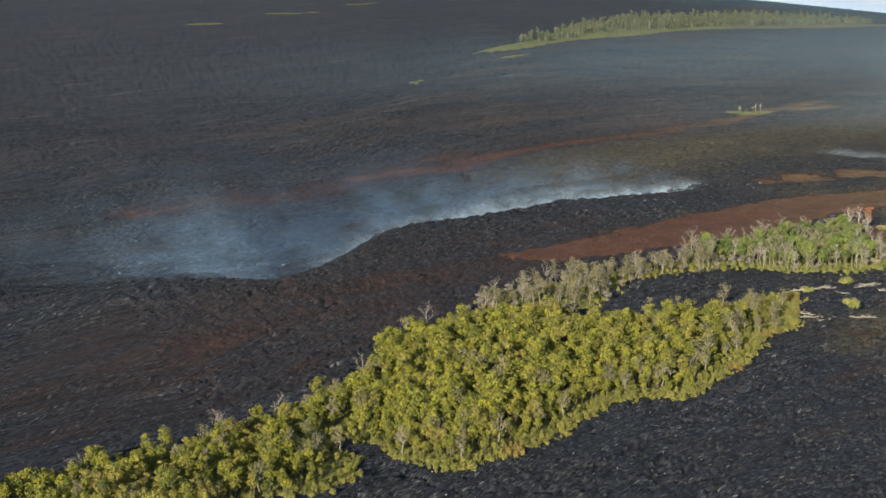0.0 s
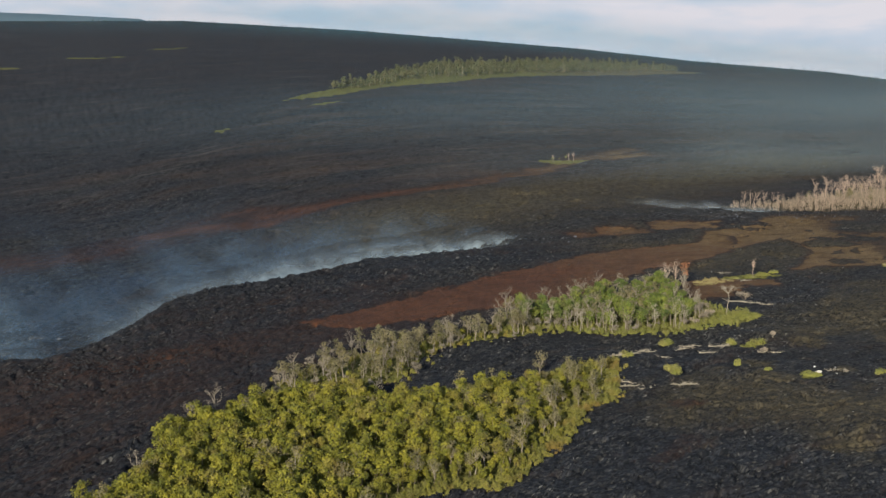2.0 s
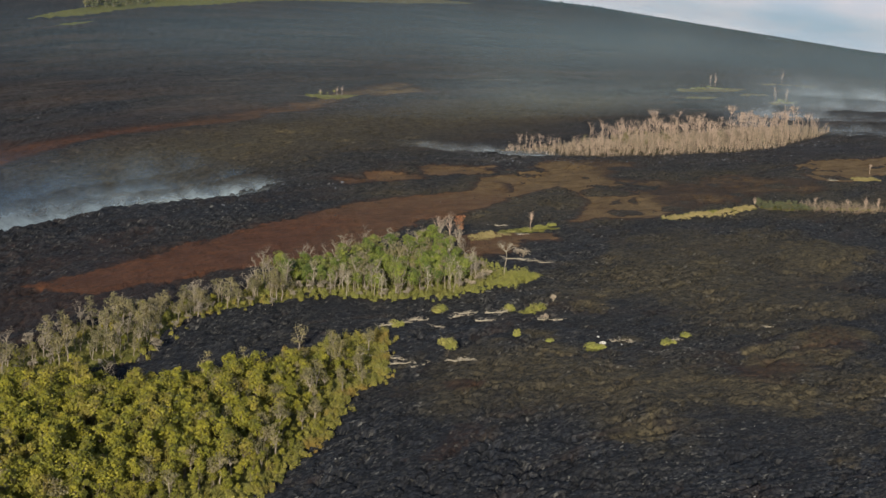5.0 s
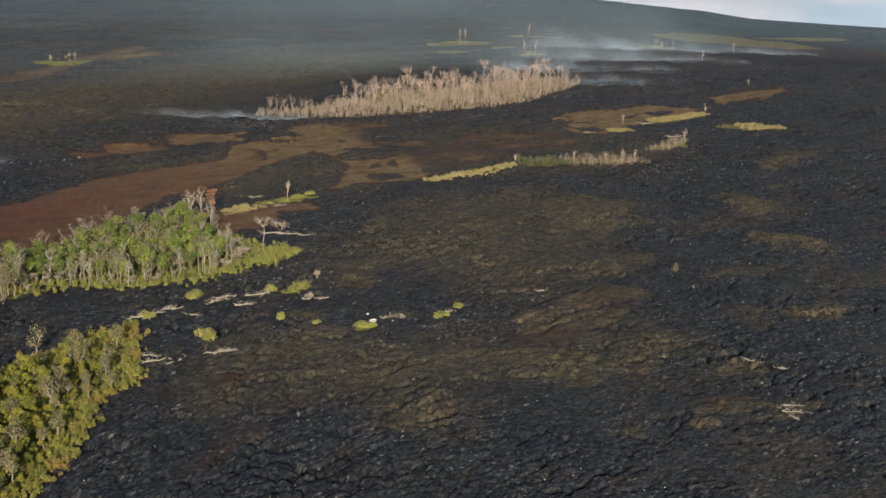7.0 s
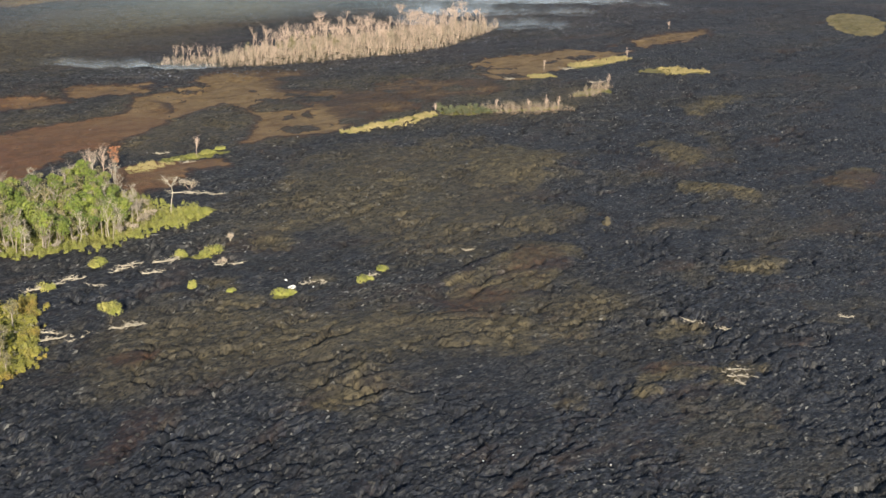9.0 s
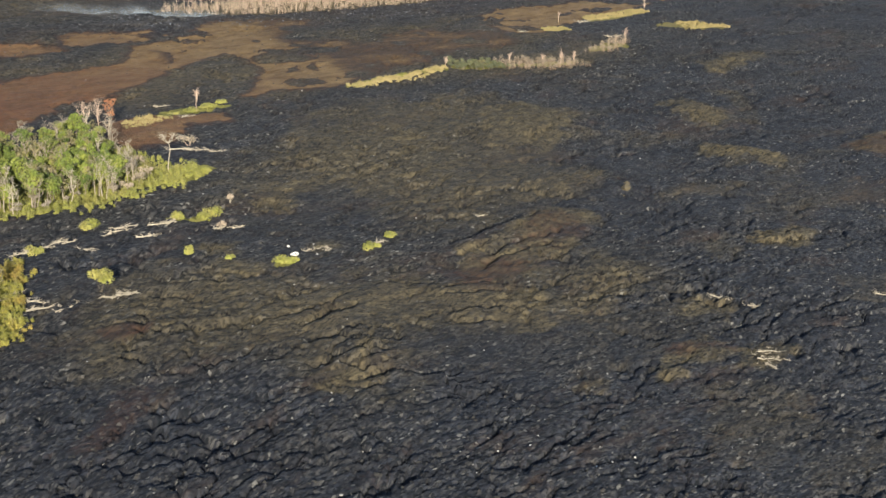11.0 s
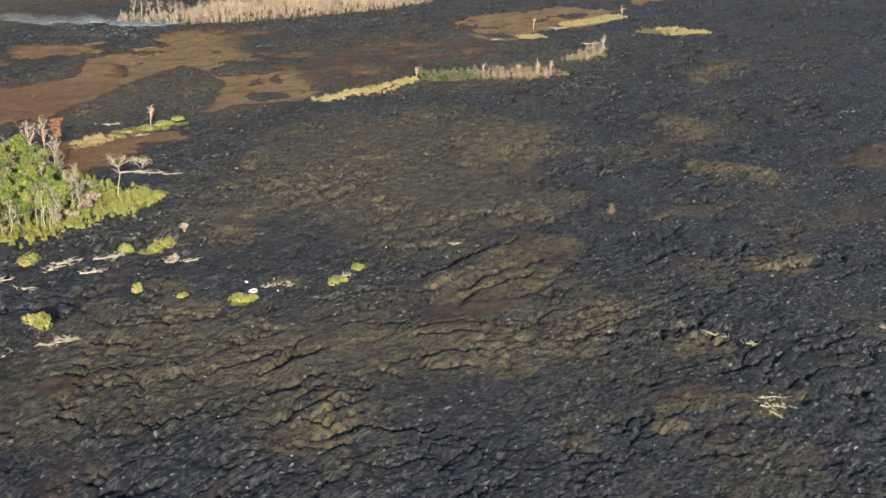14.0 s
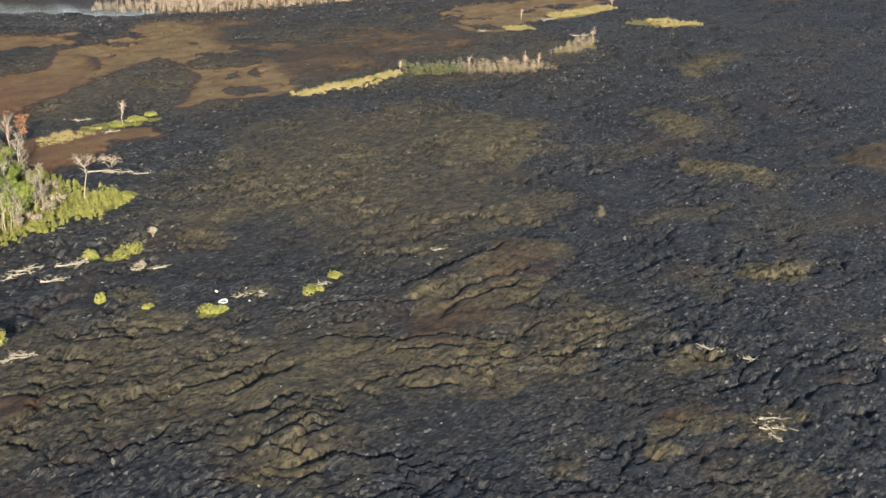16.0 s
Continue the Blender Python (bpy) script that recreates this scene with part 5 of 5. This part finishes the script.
def silver_places(r, count):
    line = np.array([(200, 600), (240, 588), (300, 586), (345, 594), (400, 618), (470, 628), (530, 652), (600, 672)], float)
    k = r.integers(0, len(line) - 1, count)
    p = line[k] + (line[k + 1] - line[k]) * r.random((count, 1))
    return p[:, 0] + r.normal(0, 9, count), p[:, 1] + r.normal(0, 8, count)


def vent_places(r, count):
    line = np.array([(136, 556), (110, 544), (70, 531), (-10, 476), (-60, 430), (-110, 432)], float)
    k = r.integers(0, len(line) - 1, count)
    p = line[k] + (line[k + 1] - line[k]) * r.random((count, 1))
    return p[:, 0] + r.normal(0, 9, count), p[:, 1] + r.normal(0, 9, count)


SILVER = rock("silver_crust", (0.06, 0.065, 0.075), (0.19, 0.20, 0.22))
clinker_field("silvery_slabs", 1100, 333, silver_places, 0.10, 0.42, SILVER, "silvery pale crust slabs along the steaming fresh flow")
clinker_field("vent_slabs", 160, 334, vent_places, 0.2, 0.8, SILVER, "pale crust fragments round the steaming vents")
# bright pale stones added for the field's small sparkle
clinker_field("pale_fragments", 800, 335, on_field, 0.07, 0.22, rock("pale_fragment", (0.25, 0.245, 0.225), (0.48, 0.47, 0.43)), "small pale rock fragments, sparkle of the lava field put into their bright colour")

# ---------------------------------------------------------------- drifting steam and gas, and sheets for distance haze
def plume(name, line, rise, lean, drift, sheets, thick, colour, seed, label, scale=0.05, foot=0.12, even=0.15):
    """Steam over a line of vents, or distance haze along a line: curved sheets that stand behind one another, thin out
    upwards and bend down-wind.
    """
    r = random.Random(seed)
    mat = steam(name, colour, thick, scale, even)
    root = tagged(new(name), label, "steam", kind="stuff")
    line = np.array(line, float)
    for k in range(sheets):
        nu, nv = 90, 14
        f = np.linspace(0, 1, nu)
        t = f * (len(line) - 1)
        x, y = np.interp(t, np.arange(len(line)), line[:, 0]), np.interp(t, np.arange(len(line)), line[:, 1])
        high = np.interp(f, (0, 0.5, 1), rise) * (0.55 + 0.6 * k / max(1, sheets - 1)) * (0.8 + 0.4 * fbm(f * 40, f * 0 + k, 4, 3, seed + k))
        V, F = np.meshgrid(np.linspace(0, 1, nv), f)
        off = (k + 0.4) * lean
        wob = 6 * (fbm(F * 300 + 7 * k, V * 12, 30, 3, seed + 5 + k) - 0.5)
        X = x[:, None] + drift[0] * V * high[:, None] + wob + off * drift[2]
        Y = y[:, None] + drift[1] * V * high[:, None] + wob + off * drift[3]
        Z = lie(X, Y) + levee(X, Y) - 2.5 + V * high[:, None]
        ends = smooth(0, 0.08, F) * smooth(1, 0.75 if even < 0.4 else 0.45, F)
        dens = ends * (1 - V) ** 1.5 * (0.35 * (foot < 0.2) + (1 - 0.35 * (foot < 0.2)) * smooth(0, foot, V)) * (1 - 0.45 * k / sheets)
        i = np.arange(nu * nv).reshape(nu, nv)
        faces = np.stack([i[:-1, :-1], i[1:, :-1], i[1:, 1:], i[:-1, 1:]], -1).reshape(-1, 4)
        m = bpy.data.meshes.new("wisp")
        m.from_pydata(np.stack([X, Y, Z], -1).reshape(-1, 3).tolist(), [], faces.tolist())
        a = m.attributes.new("zone", "FLOAT_COLOR", "POINT")
        c = np.zeros((nu * nv, 4))
        c[:, 0] = dens.ravel()
        a.data.foreach_set("color", c.ravel())
        m.polygons.foreach_set("use_smooth", np.ones(len(m.polygons), bool))
        m.materials.append(mat)
        o = new("wisp", m)
        o.parent = root
        o.visible_shadow = False
    return root


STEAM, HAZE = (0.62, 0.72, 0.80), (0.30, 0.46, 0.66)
BRINK = [(126, 552), (100, 540), (70, 530), (49, 518), (25, 495), (-5, 470), (-17, 455), (-30, 425), (-50, 395), (-90, 392), (-170, 396)]
plume("steam_plume", BRINK[:9], (5.5, 10, 13), 5, (-0.9, 0.5, -0.2, 1.0), 2, 1.9, (0.60, 0.72, 0.79), 401, "thin white steam streaming off the levee's far side", 0.09)
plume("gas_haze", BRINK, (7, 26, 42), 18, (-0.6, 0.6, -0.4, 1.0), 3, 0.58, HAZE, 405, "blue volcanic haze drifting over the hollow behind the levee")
plume("steam_plume", [(-52, 428), (-60, 430), (-68, 432), (-76, 434)], (4, 6, 4), 3, (-0.5, 0.3, 0, 1), 1, 4.0, (0.85, 0.86, 0.85), 409, "small bright puff of steam from a vent", 0.3)
plume("steam_plume", [(255, 590), (240, 592), (222, 598), (205, 606), (180, 612)], (4, 6.5, 8), 4, (-0.8, 0.4, 0, 1), 2, 1.8, STEAM, 411, "low streak of steam before the dead grove")
plume("steam_plume", [(480, 627), (455, 634), (425, 640), (400, 646), (380, 660)], (5, 10, 20), 8, (-1.2, 0.5, 0, 1), 2, 0.72, (0.56, 0.66, 0.76), 421, "white steam streaming from a vent by the dead grove")
plume("steam_plume", [(526, 656), (490, 664), (450, 676), (400, 700)], (5, 11, 22), 10, (-1.2, 0.5, 0, 1), 2, 0.72, (0.56, 0.66, 0.76), 431, "white steam streaming from a vent on the lava")
plume("steam_plume", [(590, 662), (560, 680), (520, 700), (440, 740)], (5, 11, 24), 12, (-1.2, 0.5, 0, 1), 2, 0.72, (0.56, 0.66, 0.76), 441, "white steam streaming from a vent on the lava")
plume("steam_plume", [(735, 745), (680, 765), (620, 745), (560, 760), (470, 800)], (5, 12, 24), 12, (-1.2, 0.5, 0, 1), 2, 0.72, (0.56, 0.66, 0.76), 451, "white steam streaming from far vents")
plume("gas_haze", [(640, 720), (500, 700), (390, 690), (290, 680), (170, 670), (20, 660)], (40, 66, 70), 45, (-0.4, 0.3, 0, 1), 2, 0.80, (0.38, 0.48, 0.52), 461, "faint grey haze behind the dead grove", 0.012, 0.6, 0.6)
# two tinted sheets added to lift and blue the distance, as haze does
plume("gas_haze", [(900, 640), (600, 840), (300, 880), (0, 800), (-300, 700)], (60, 110, 90), 60, (-0.1, 0.2, 0, 1), 1, 1.05, (0.24, 0.41, 0.51), 471, "tinted sheet that stands in for distance haze over the far slope", 0.01, 0.95, 0.7)
plume("gas_haze", [(1500, 1200), (1100, 1600), (700, 2150), (300, 2350), (0, 2400), (-500, 2300), (-1100, 2000)], (140, 200, 200), 60, (-0.1, 0.2, 0, 1), 1, 0.85, (0.10, 0.32, 0.42), 481, "teal-tinted sheet that stands in for distance haze before the far ridge", 0.006, 0.5, 0.8)
